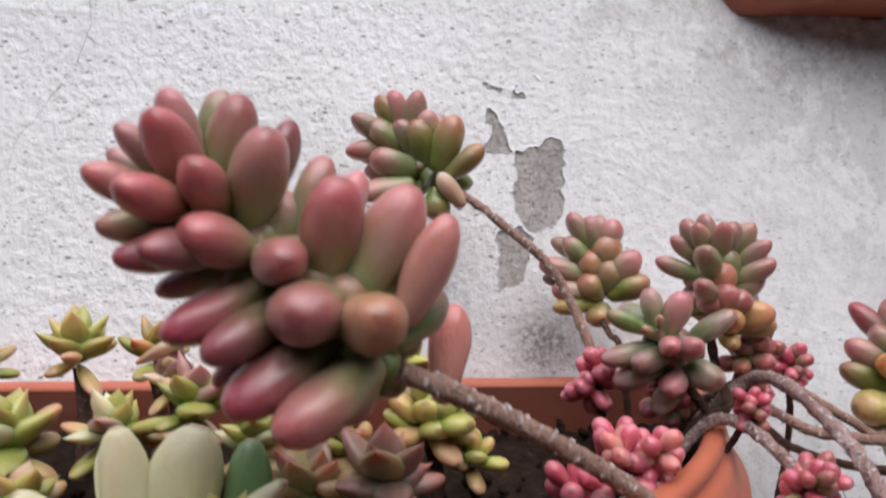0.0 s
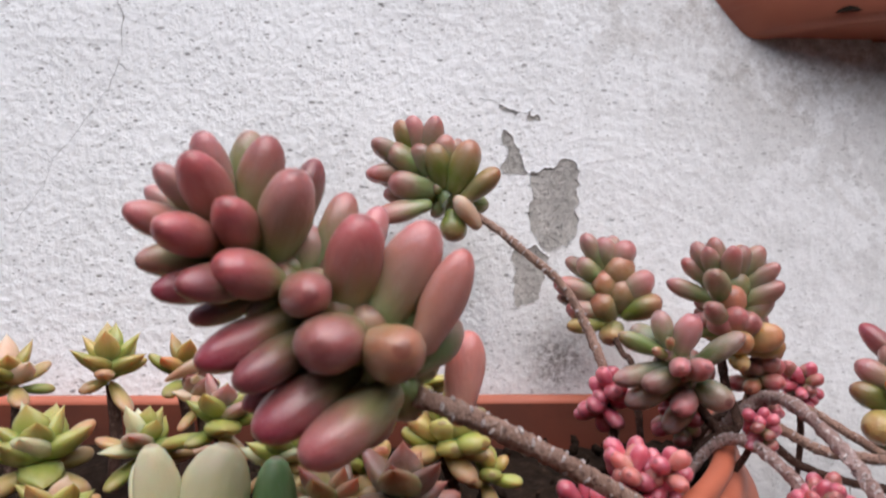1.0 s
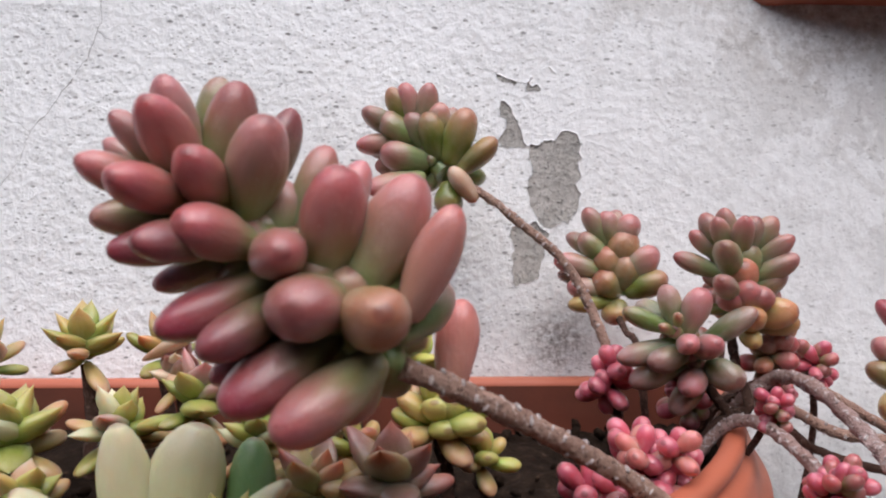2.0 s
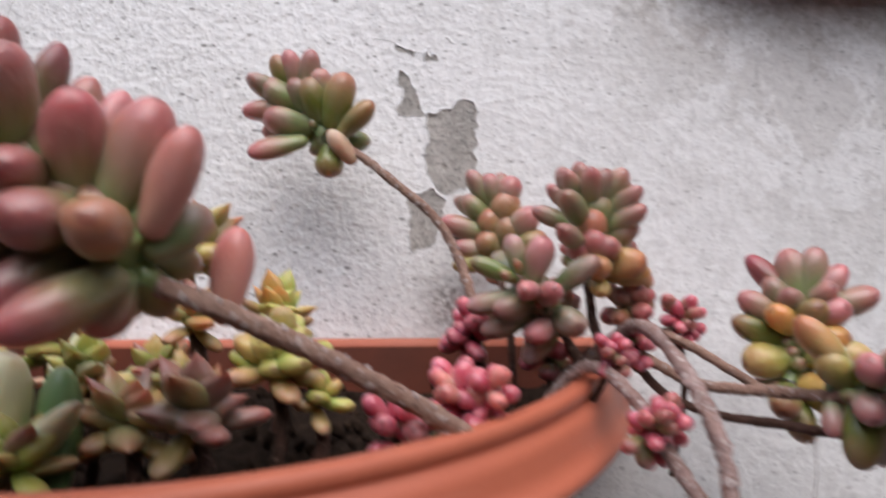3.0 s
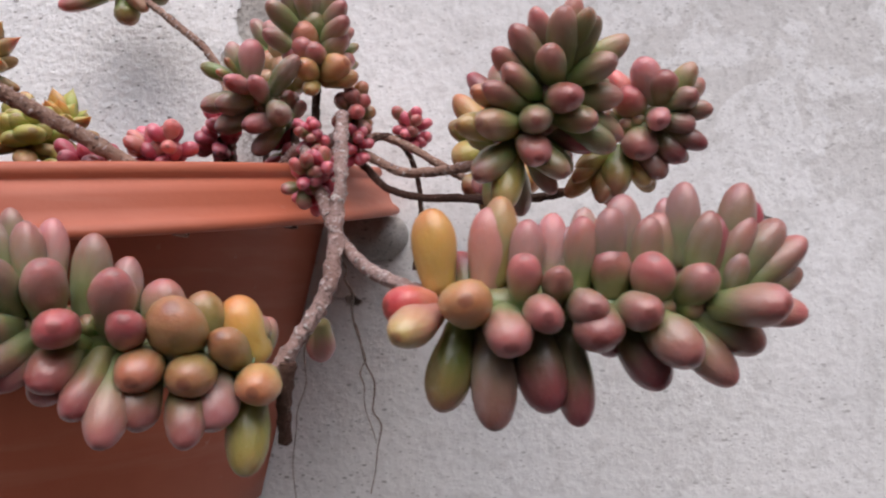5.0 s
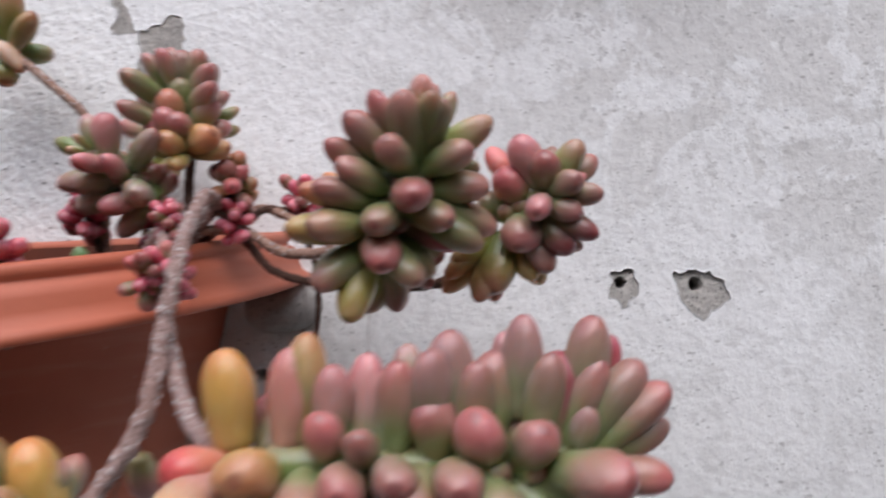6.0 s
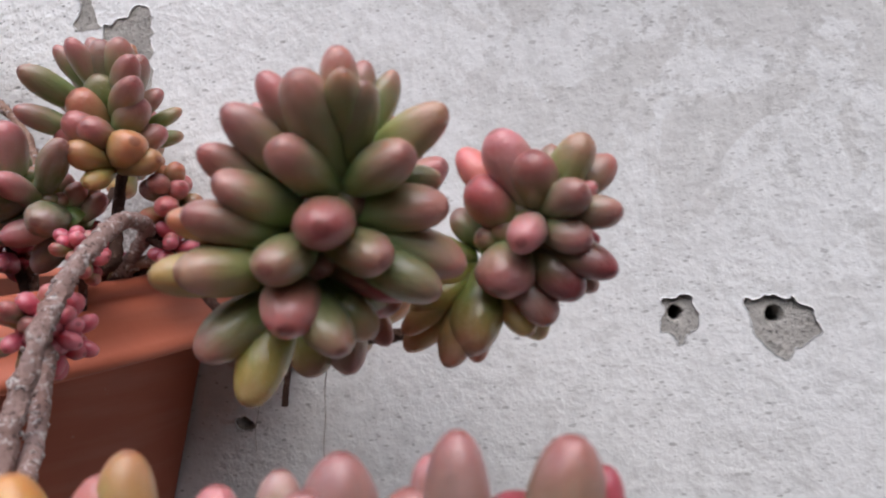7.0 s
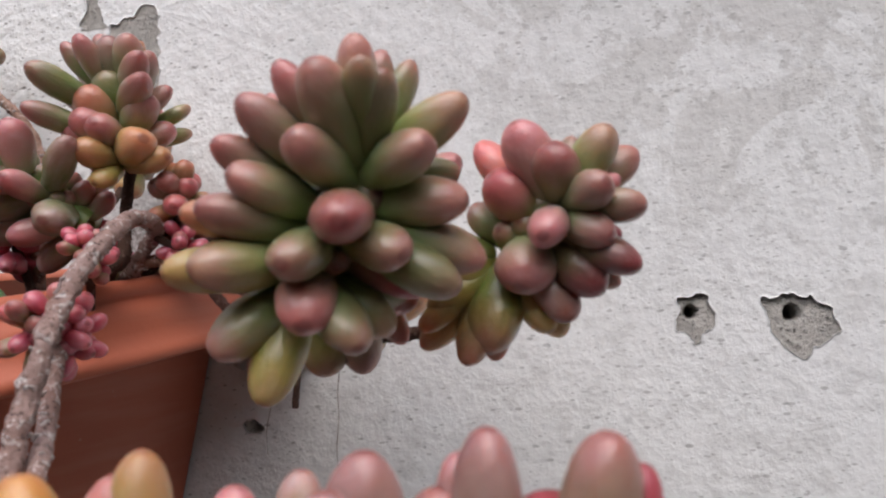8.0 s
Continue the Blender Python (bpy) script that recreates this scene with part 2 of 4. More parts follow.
    for scale, size, few, dark in ((80.0, 0.18, 0.33, 0.85), (150.0, 0.23, 0.34, 0.75), (260.0, 0.27, 0.45, 0.6)):
        cell = g.node("ShaderNodeTexVoronoi", Scale=scale, Randomness=1.0)
        g.link(stretch.outputs[0], cell.inputs["Vector"])
        edge = g.math("ADD", cell.outputs["Distance"], g.math("MULTIPLY", g.math("SUBTRACT", fine, 0.5), 0.22))
        pit = g.ramp(edge, [(size * 0.55, 1.0), (size, 0.0)])
        chosen = g.math("GREATER_THAN", g.math("ADD", g.split(cell.outputs["Color"])[0], g.math("MULTIPLY", patchy, 0.45)), few + 0.45)
        c = g.mix(g.math("MULTIPLY", g.math("MULTIPLY", g.math("MULTIPLY", pit, chosen), dark), coarse), c, (0.17, 0.16, 0.155))
    # soft grey mottling where the coat is smooth
    smooth = g.math("SUBTRACT", 1.0, coarse)
    mottle = g.ramp(g.noise(ob, 75.0, 5.0, 0.62, 0.4), [(0.50, 0.0), (0.60, 1.0)])
    c = g.mix(g.math("MULTIPLY", g.math("MULTIPLY", mottle, smooth), 0.75), c, (0.63, 0.625, 0.615))
    smut = g.math("MULTIPLY", g.ramp(g.noise(ob, 16.0, 5.0, 0.7, 0.8), [(0.60, 0.0), (0.74, 1.0)]), g.ramp(fine, [(0.42, 0.0), (0.62, 1.0)]))
    c = g.mix(g.math("MULTIPLY", smut, 0.35), c, (0.42, 0.41, 0.40))
    g.colour(c)
    first = g.bump(g.math("MULTIPLY", knobs, coarse), 0.62, 0.0028)
    g.bump(g.math("MULTIPLY", g.math("ADD", fine, g.math("MULTIPLY", grain, 0.5)), coarse), 0.46, 0.0010, first)
    return g.m


def cement_material(name, a, b):
    g = Nodes(name, 0.92, 0.15)
    ob = g.coord("Object")
    n = g.noise(ob, 60.0, 6.0, 0.7)
    f = g.noise(ob, 480.0, 5.0, 0.7)
    c = g.mix(g.ramp(n, [(0.35, 0.0), (0.65, 1.0)]), a, b)
    c = g.mix(g.math("MULTIPLY", g.ramp(f, [(0.57, 0.0), (0.65, 1.0)]), 0.75), c, (0.10, 0.09, 0.085))
    c = g.mix(g.math("MULTIPLY", g.ramp(f, [(0.30, 1.0), (0.38, 0.0)]), 0.6), c, (0.58, 0.55, 0.51))
    g.colour(c)
    g.bump(f, 0.9, 0.0022)
    return g.m


PAINT = paint_material()
CEMENT = cement_material("grey_cement", (0.64, 0.61, 0.57), (0.47, 0.45, 0.42))
MORTAR = cement_material("mortar", (0.62, 0.60, 0.57), (0.50, 0.48, 0.46))
GROUND = cement_material("paving", (0.17, 0.165, 0.155), (0.13, 0.127, 0.122))


def soil_material():
    g = Nodes("potting_soil", 0.95, 0.1)
    ob = g.coord("Object")
    n = g.noise(ob, 180.0, 6.0, 0.7)
    g.colour(g.ramp(n, [(0.3, (0.010, 0.006, 0.004)), (0.58, (0.03, 0.019, 0.013)), (0.76, (0.12, 0.075, 0.05))]))
    g.bump(n, 0.9, 0.003)
    return g.m


SOIL = soil_material()


# ---- mesh helpers ----
def add_mesh(name, mesh, parent=None, label=""):
    ob = new(name, mesh)
    if parent:
        ob.parent = parent
        ob.location = -parent.location
    if label:
        ob["label"] = label
    return ob


def to_mesh(name, bm, material, smooth=True):
    me = bpy.data.meshes.new(name)
    bm.to_mesh(me)
    bm.free()
    me.materials.append(material)
    if smooth:
        me.shade_smooth()
        me.set_sharp_from_angle(angle=radians(60))
    return me


def part(name, bm, material, parent, label="", smooth=True):
    return add_mesh(name, to_mesh(name, bm, material, smooth), parent, label)


def thing(name, place, label, category, group=""):
    ob = new(name)
    ob.location = place
    ob.empty_display_size = 0.01
    return tagged(ob, label, category, group)


def lathe(profile, segs, flat=1.0, bend=0.0, wob=0.0, seed=0):
    """A closed leaf body along +Z from 0 to 1; profile(u) gives the radius."""
    bm = bmesh.new()
    n = 14
    rings = []
    for i in range(1, n):
        u = 0.5 - 0.5 * math.cos(math.pi * i / n)
        r = profile(u)
        ring = []
        for k in range(segs):
            a = 2 * math.pi * k / segs
            rr = r * (1 + wob * noise.noise(Vector((math.cos(a) * 0.9 + seed * 7.3, math.sin(a) * 0.9, u * 2.2))))
            ring.append(bm.verts.new((rr * flat * math.cos(a) + bend * (u * u - u * 0.4), rr * math.sin(a), u)))
        rings.append(ring)
    lo, hi = bm.verts.new((0, 0, 0)), bm.verts.new((bend * 0.6, 0, 1.0))
    for a, b in zip(rings, rings[1:]):
        for k in range(segs):
            bm.faces.new((a[k], a[(k + 1) % segs], b[(k + 1) % segs], b[k]))
    for k in range(segs):
        bm.faces.new((lo, rings[0][(k + 1) % segs], rings[0][k]))
        bm.faces.new((hi, rings[-1][k], rings[-1][(k + 1) % segs]))
    return bm


def bean(u):
    """Plump leaf, a little slimmer at its base, with a rounded, slightly tapering end."""
    if u < 0.54:
        k = u / 0.54
        return 0.5 * (0.66 + 0.34 * k * k * (3 - 2 * k)) * min(1.0, (u / 0.08) ** 0.5)
    return 0.5 * max(0.0, 1 - ((u - 0.54) / 0.46) ** 2.6) ** 0.52


def blade(u):
    """Thick pointed leaf, widest at its middle."""
    return 0.58 * math.sin(math.pi * min(1.0, 0.16 + 0.84 * u) ** 0.95) ** 0.72 * (1 - u ** 6) if u < 1 else 0.0


def spoon(u):
    """Broad thick leaf with a rounded, barely pointed end."""
    return 0.5 * (u ** 0.5) * math.sqrt(max(0.0, 1 - u ** 2.6)) * 1.42


SHAPES = {"bean": (bean, 16, 0.88, 0.09), "blade": (blade, 12, 0.52, 0.16), "spoon": (spoon, 14, 0.62, 0.08)}
LEAF_MESHES = {}


def leaf_mesh(shape, tint, variant):
    key = (shape, tint, variant)
    if key not in LEAF_MESHES:
        f, segs, flat, bend = SHAPES[shape]
        LEAF_MESHES[key] = to_mesh("leaf", lathe(f, segs, flat, bend * (0.4 + 0.5 * variant), 0.15, variant + len(tint)), LEAF[tint])
    return LEAF_MESHES[key]


def leaf(root, tint, base, tip, width, shape="bean", rng=random):
    """One leaf of a plant, from base to tip."""
    base, tip = Vector(base), Vector(tip)
    if shape == "bean":
        base = base.lerp(tip, 0.10)
    v = tip - base
    # the bent side turns towards the sky
    z = v.normalized()
    up = Vector((0, 0, 1)) if abs(z.z) < 0.95 else Vector((0, -1, 0))
    x = (up - z * up.dot(z)).normalized()
    y = z.cross(x)
    turn = Matrix((x, y, z)).transposed().to_4x4()
    if shape == "bean":
        turn = turn @ Matrix.Rotation(rng.uniform(-0.6, 0.6), 4, "Z")
    ob = new("leaf", leaf_mesh(shape, tint, rng.randrange(3)))
    ob.parent = root
    ob.matrix_basis = Matrix.Translation(base - root.location) @ turn @ Matrix.Diagonal((width, width, v.length, 1))
    return ob


def spline(points, step):
    """Points along a smooth curve through the given ones."""
    p = [Vector(q) for q in points]
    p = [p[0] * 2 - p[1]] + p + [p[-1] * 2 - p[-2]]
    out = []
    for a, b, c, d in zip(p, p[1:], p[2:], p[3:]):
        n = max(2, int((c - b).length / step))
        for i in range(n):
            t = i / n
            out.append(0.5 * (2 * b + (c - a) * t + (2 * a - 5 * b + 4 * c - d) * t * t + (3 * b - a - 3 * c + d) * t ** 3))
    out.append(p[-2])
    return out


def tube(points, r0, r1, step=0.002, segs=9, knobs=0.22, seed=0):
    """A tapering woody stem with leaf scars."""
    pts = spline(points, step)
    bm = bmesh.new()
    prev, n = None, len(pts)
    side = Vector((0.3, 0.2, 0.9))
    for i, p in enumerate(pts):
        d = (pts[min(i + 1, n - 1)] - pts[max(i - 1, 0)]).normalized()
        side = (side - d * side.dot(d)).normalized()
        up = d.cross(side)
        r = r0 + (r1 - r0) * i / (n - 1)
        ring = []
        for k in range(segs):
            a = 2 * math.pi * k / segs
            o = side * math.cos(a) + up * math.sin(a)
            q = p * 300 + o * 1.1 + Vector((seed * 5.1, 0, 0))
            bumpy = 1 + knobs * noise.noise(q) + knobs * 1.5 * max(0.0, noise.noise(q * 1.9) - 0.25)
            ring.append(bm.verts.new(p + o * r * bumpy))
        if prev:
            for k in range(segs):
                bm.faces.new((prev[k], prev[(k + 1) % segs], ring[(k + 1) % segs], ring[k]))
        else:
            bm.faces.new(ring[::-1])
        prev = ring
    bm.faces.new(prev)
    return bm


def axis_frame(base, apex):
    z = (apex - base).normalized()
    up = Vector((0, -1, 0)) if abs(z.z) > 0.8 else Vector((0, 0, 1))
    x = (up - z * up.dot(z)).normalized()
    return x, z.cross(x), z


def rosette(root, base, apex, whorls, fill=0, fill_tints="mmgd", fill_len=0.024, fill_width=0.0095, core=0.0045, seed=1, bare=0.3):
    """The leaves along a shoot from base to apex. A row: tint, place along the shoot in per cent, turn about it, angle from it, length and width in mm. Below bare no small leaves show at the front."""
    rng = random.Random(seed)
    base, apex = Vector(base), Vector(apex)
    x, y, z = axis_frame(base, apex)
    tips = []

    def place(s, az, el, length):
        a, e = radians(az), radians(el)
        b = base + (apex - base) * s
        return b, b + (z * math.cos(e) + (x * math.cos(a) + y * math.sin(a)) * math.sin(e)) * length

    for rows in whorls:
        for tint, s, az, el, length, width in rows:
            b, t = place(s / 100, az, el, length / 1000)
            leaf(root, tint, t.lerp(b, min(1.0, 3.0 * width / length)), t, width * 1.10 / 1000, "bean", rng)
            tips.append(t)
    # smaller leaves deep in the gaps and on the side turned to the wall
    for i in range(fill):
        s = 0.10 + 0.90 * i / max(1, fill - 1)
        b, t = place(s * 0.97, i * 137.5 + seed * 40, 104 - 84 * s ** 1.3, fill_len * (1 - 0.25 * s) * rng.uniform(0.85, 1.0))
        front = (t - b).y < 0.05 * fill_len
        if front:
            t = b.lerp(t, 0.52)
        elif (t - b).y < 0.45 * fill_len:
            t = b.lerp(t, 0.85)
        if (not front or s > bare) and all((t - q).length > fill_len * 0.27 for q in tips):
            leaf(root, rng.choice("gggf") if front else rng.choice(fill_tints), b, t, fill_width * (0.8 if front else 1.0), "bean", rng)
            tips.append(t)
    part("shoot", tube([base.lerp(apex, 0.10), base.lerp(apex, 0.5), apex], core, core * 0.5, 0.003, 8, 0.1, seed), LEAF["g"], root)


# ---- wall: cement body with a skin of paint that has flaked away ----
CHIPS = [
    [(-29, -5), (-15, -3), (-9, 4), (1, 1), (0, -41), (-6, -50), (-19, -52), (-26, -48), (-30, -34), (-27, -20)],
    [(-39, -54), (-24, -50), (-18, -58), (-24, -83), (-38, -88), (-39, -76)],
    [(-47, 18), (-44, 22), (-41, 20), (-34, 4), (-30, -6), (-49, -5), (-42, 6)],
    [(-48, 38), (-36, 34), (-37, 31), (-44, 34)],
    [(-30, 34), (-20, 29), (-22, 28), (-28, 28)],
    [(-19, 47), (-11, 37), (-14, 39)],
    [(259, -169), (273, -167), (275, -180), (266, -189), (257, -183)],
    [(294, -170), (309, -169), (323, -175), (326, -187), (314, -194), (310, -198), (305, -195), (299, -188)],
    [(44, -221), (48, -219), (52, -220), (54, -223), (53, -227), (49, -229), (45, -227), (43, -224)],
]
HOLES = [(0.2645, -0.1755, 0.0034, 0.03), (0.307, -0.178, 0.0036, 0.03), (0.0488, -0.2238, 0.0034, 0.008)]


def inside(x, z, poly):
    hit = False
    for (ax, az), (bx, bz) in zip(poly, poly[1:] + poly[:1]):
        if (az > z) != (bz > z) and x < (bx - ax) * (z - az) / (bz - az) + ax:
            hit = not hit
    return hit


def stops(lo, hi, step, fine, size):
    """Grid lines from lo to hi, closer together within the fine stretches."""
    out, v = [], lo
    while v < hi:
        out.append(v)
        v += size if any(a <= v < b for a, b in fine) else step
    return out + [hi]


def build_wall():
    xs = [-2.5, -1.2] + stops(-0.62, 0.66, 0.009, [(-0.053, 0.006), (0.04, 0.058), (0.252, 0.33)], 0.0009) + [1.3, 2.5]
    zs = [-1.5, -0.9] + stops(-0.5, 0.33, 0.009, [(-0.232, -0.163), (-0.14, 0.051)], 0.0009) + [0.9, 1.6]
    nx, nz = len(xs), len(zs)
    gone = set()
    for i in range(nx - 1):
        for j in range(nz - 1):
            x, z = (xs[i] + xs[i + 1]) * 500, (zs[j] + zs[j + 1]) * 500
            if xs[i + 1] - xs[i] > 0.002 or zs[j + 1] - zs[j] > 0.002:
                continue
            q = Vector((x * 0.16, z * 0.16, 0))
            jx, jz = x + 2.6 * noise.noise(q) + 1.2 * noise.noise(q * 3.1), z + 2.6 * noise.noise(q + Vector((9, 0, 0))) + 1.2 * noise.noise(q * 3.3)
            if any(inside(jx, jz, p) for p in CHIPS):
                gone.add((i, j))

    def sheet(y_of, keep):
        used, verts, faces = {}, [], []

        def vid(i, j):
            if (i, j) not in used:
                used[i, j] = len(verts)
                verts.append((xs[i], y_of(xs[i], zs[j]), zs[j]))
            return used[i, j]

        for i in range(nx - 1):
            for j in range(nz - 1):
                if keep(i, j):
                    faces.append((vid(i, j), vid(i + 1, j), vid(i + 1, j + 1), vid(i, j + 1)))
        return used, verts, faces

    def paint_y(x, z):
        q = Vector((x * 130, z * 130, 3))
        return -0.0012 * noise.noise(q * 0.12)

    def cement_y(x, z):
        q = Vector((x * 220, z * 220, 8))
        y = 0.0010 + 0.0005 * noise.noise(q) - 0.0012 * noise.noise(Vector((x * 130, z * 130, 3)) * 0.12)
        if -0.2 < z < -0.165 and 0.25 < x < 0.335:
            top, low = (-0.167, -0.187) if x < 0.284 else (-0.1685, -0.196)
            y += 0.0026 * min(1.0, max(0.0, (z - low) / (top - low))) ** 1.6 * (1 + 0.5 * noise.noise(q * 0.6)) - 0.0004
        for cx, cz, r, deep in HOLES:
            if math.hypot(x - cx, z - cz) < r * (1 + 0.3 * noise.noise(q * 0.7)):
                y += deep
        return y

    used, verts, faces = sheet(paint_y, lambda i, j: (i, j) not in gone)
    # round off the steps of the broken edge
    rim_of = {}
    for i, j in gone:
        for a, b, other in (((i, j), (i + 1, j), (i, j - 1)), ((i + 1, j + 1), (i, j + 1), (i, j + 1)), ((i, j + 1), (i, j), (i - 1, j)), ((i + 1, j), (i + 1, j + 1), (i + 1, j))):
            if other not in gone:
                rim_of.setdefault(used[a], set()).add(used[b])
                rim_of.setdefault(used[b], set()).add(used[a])
    for _ in range(3):
        moved = {}
        for v in sorted(rim_of):
            x = sum(verts[k][0] for k in rim_of[v]) / len(rim_of[v])
            z = sum(verts[k][2] for k in rim_of[v]) / len(rim_of[v])
            moved[v] = ((verts[v][0] + x) / 2, verts[v][1], (verts[v][2] + z) / 2)
        for v, co in moved.items():
            verts[v] = co
    # the broken edge of the paint has thickness
    for i, j in sorted(gone):
        for a, b, other in (((i, j), (i + 1, j), (i, j - 1)), ((i + 1, j + 1), (i, j + 1), (i, j + 1)), ((i, j + 1), (i, j), (i - 1, j)), ((i + 1, j), (i + 1, j + 1), (i + 1, j))):
            if other not in gone:
                k = len(verts)
                for c in (a, b):
                    x, y, z = verts[used[c]]
                    verts.append((x, y + 0.0016, z))
                faces.append((used[b], used[a], k, k + 1))
    skin = bpy.data.meshes.new("paint_skin")
    skin.from_pydata(verts, [], faces)
    skin.materials.append(PAINT)
    skin.shade_smooth()
    slot, verts, faces = sheet(cement_y, lambda i, j: True)
    # the body behind the face
    k = len(verts)
    verts += [(-2.5, 0.15, -1.5), (2.5, 0.15, -1.5), (2.5, 0.15, 1.6), (-2.5, 0.15, 1.6)]
    faces.append((k + 3, k + 2, k + 1, k))
    last = len(xs) - 1, len(zs) - 1
    for (a, b), (p, q) in ((((0, 0), (last[0], 0)), (0, 1)), (((last[0], 0), last), (1, 2)), ((last, (0, last[1])), (2, 3)), (((0, last[1]), (0, 0)), (3, 0))):
        faces.append((slot[b], slot[a], k + p, k + q))
    body = bpy.data.meshes.new("wall_north")
    body.from_pydata(verts, [], faces)
    body.materials.append(CEMENT)
    body.shade_smooth()
    wall = tagged(new("wall_north", body), "white rough-painted outdoor wall with paint flaked to grey cement", "wall", kind="structure")
    add_mesh("paint_skin", skin, wall, "chipped white paint with dirt specks")


build_wall()


def build_ground():
    bm = bmesh.new()
    n = 24
    grid = [[bm.verts.new(((i / n - 0.5) * 800, (j / n - 0.5) * 800, -1.5)) for i in range(n + 1)] for j in range(n + 1)]
    for j in range(n):
        for i in range(n):
            bm.faces.new((grid[j][i], grid[j][i + 1], grid[j + 1][i + 1], grid[j + 1][i]))
    tagged(new("ground", to_mesh("ground", bm, GROUND)), "grey paved ground in front of the wall", "ground", kind="structure")


build_ground()


def build_light_blocks():
    """Plain unseen walls, added behind and beside the viewer to block low sky light."""
    for name, x0, x1, y0, y1, top in (("wall_south", -2.5, 1.75, -2.15, -2.0, 0.9), ("wall_west", -2.65, -2.5, -2.15, 0.15, 0.9), ("wall_east", 1.6, 1.75, -2.15, 0.0, 1.3)):
        bm = bmesh.new()
        m = Matrix.Translation(((x0 + x1) / 2, (y0 + y1) / 2, (top - 1.5) / 2)) @ Matrix.Diagonal((x1 - x0, y1 - y0, top + 1.5, 1))
        bmesh.ops.create_cube(bm, size=1, matrix=m)
        tagged(new(name, to_mesh(name, bm, GROUND, False)), "unseen plain grey wall added to block low sky light", "wall", kind="structure")


build_light_blocks()


# ---- the half-oval wall planter ----
def d_outline(cx, half, depth, grow, n, scale=1.0, back=None):
    """Half oval against the wall: x and y of n points, grown outwards by grow; back is where its flat side stands."""
    out = []
    for i in range(n + 1):
        a = math.pi * i / n
        c, s = math.cos(a), math.sin(a)
        nx, ny = c / half, s / depth
        k = 1 / math.hypot(nx, ny)
        out.append((cx + half * scale * c + nx * k * grow, min(grow - 0.0165 if back is None else back, -depth * scale * s - ny * k * grow)))
    return out


PLANTER = (-0.150, 0.218, 0.236)
RIM_SLOPE = 0.137


def planter_z(y, z):
    return -0.136 + RIM_SLOPE * y + z


def sweep(bm, profile, outline_of, n, z_of):
    """Skins a half-oval form: one outline for each profile point (grow, scale, z)."""
    loops = []
    for grow, scale, z in profile:
        line = outline_of(grow, scale)
        back = [(line[-1][0] + (line[0][0] - line[-1][0]) * i / 16, line[0][1]) for i in range(1, 16)]
        loops.append([bm.verts.new((x, y, z_of(y, z, scale))) for x, y in line + back])
    m = len(loops[0])
    for a, b in zip(loops, loops[1:]):
        for k in range(m):
            bm.faces.new((a[k], b[k], b[(k + 1) % m], a[(k + 1) % m]))
    return loops


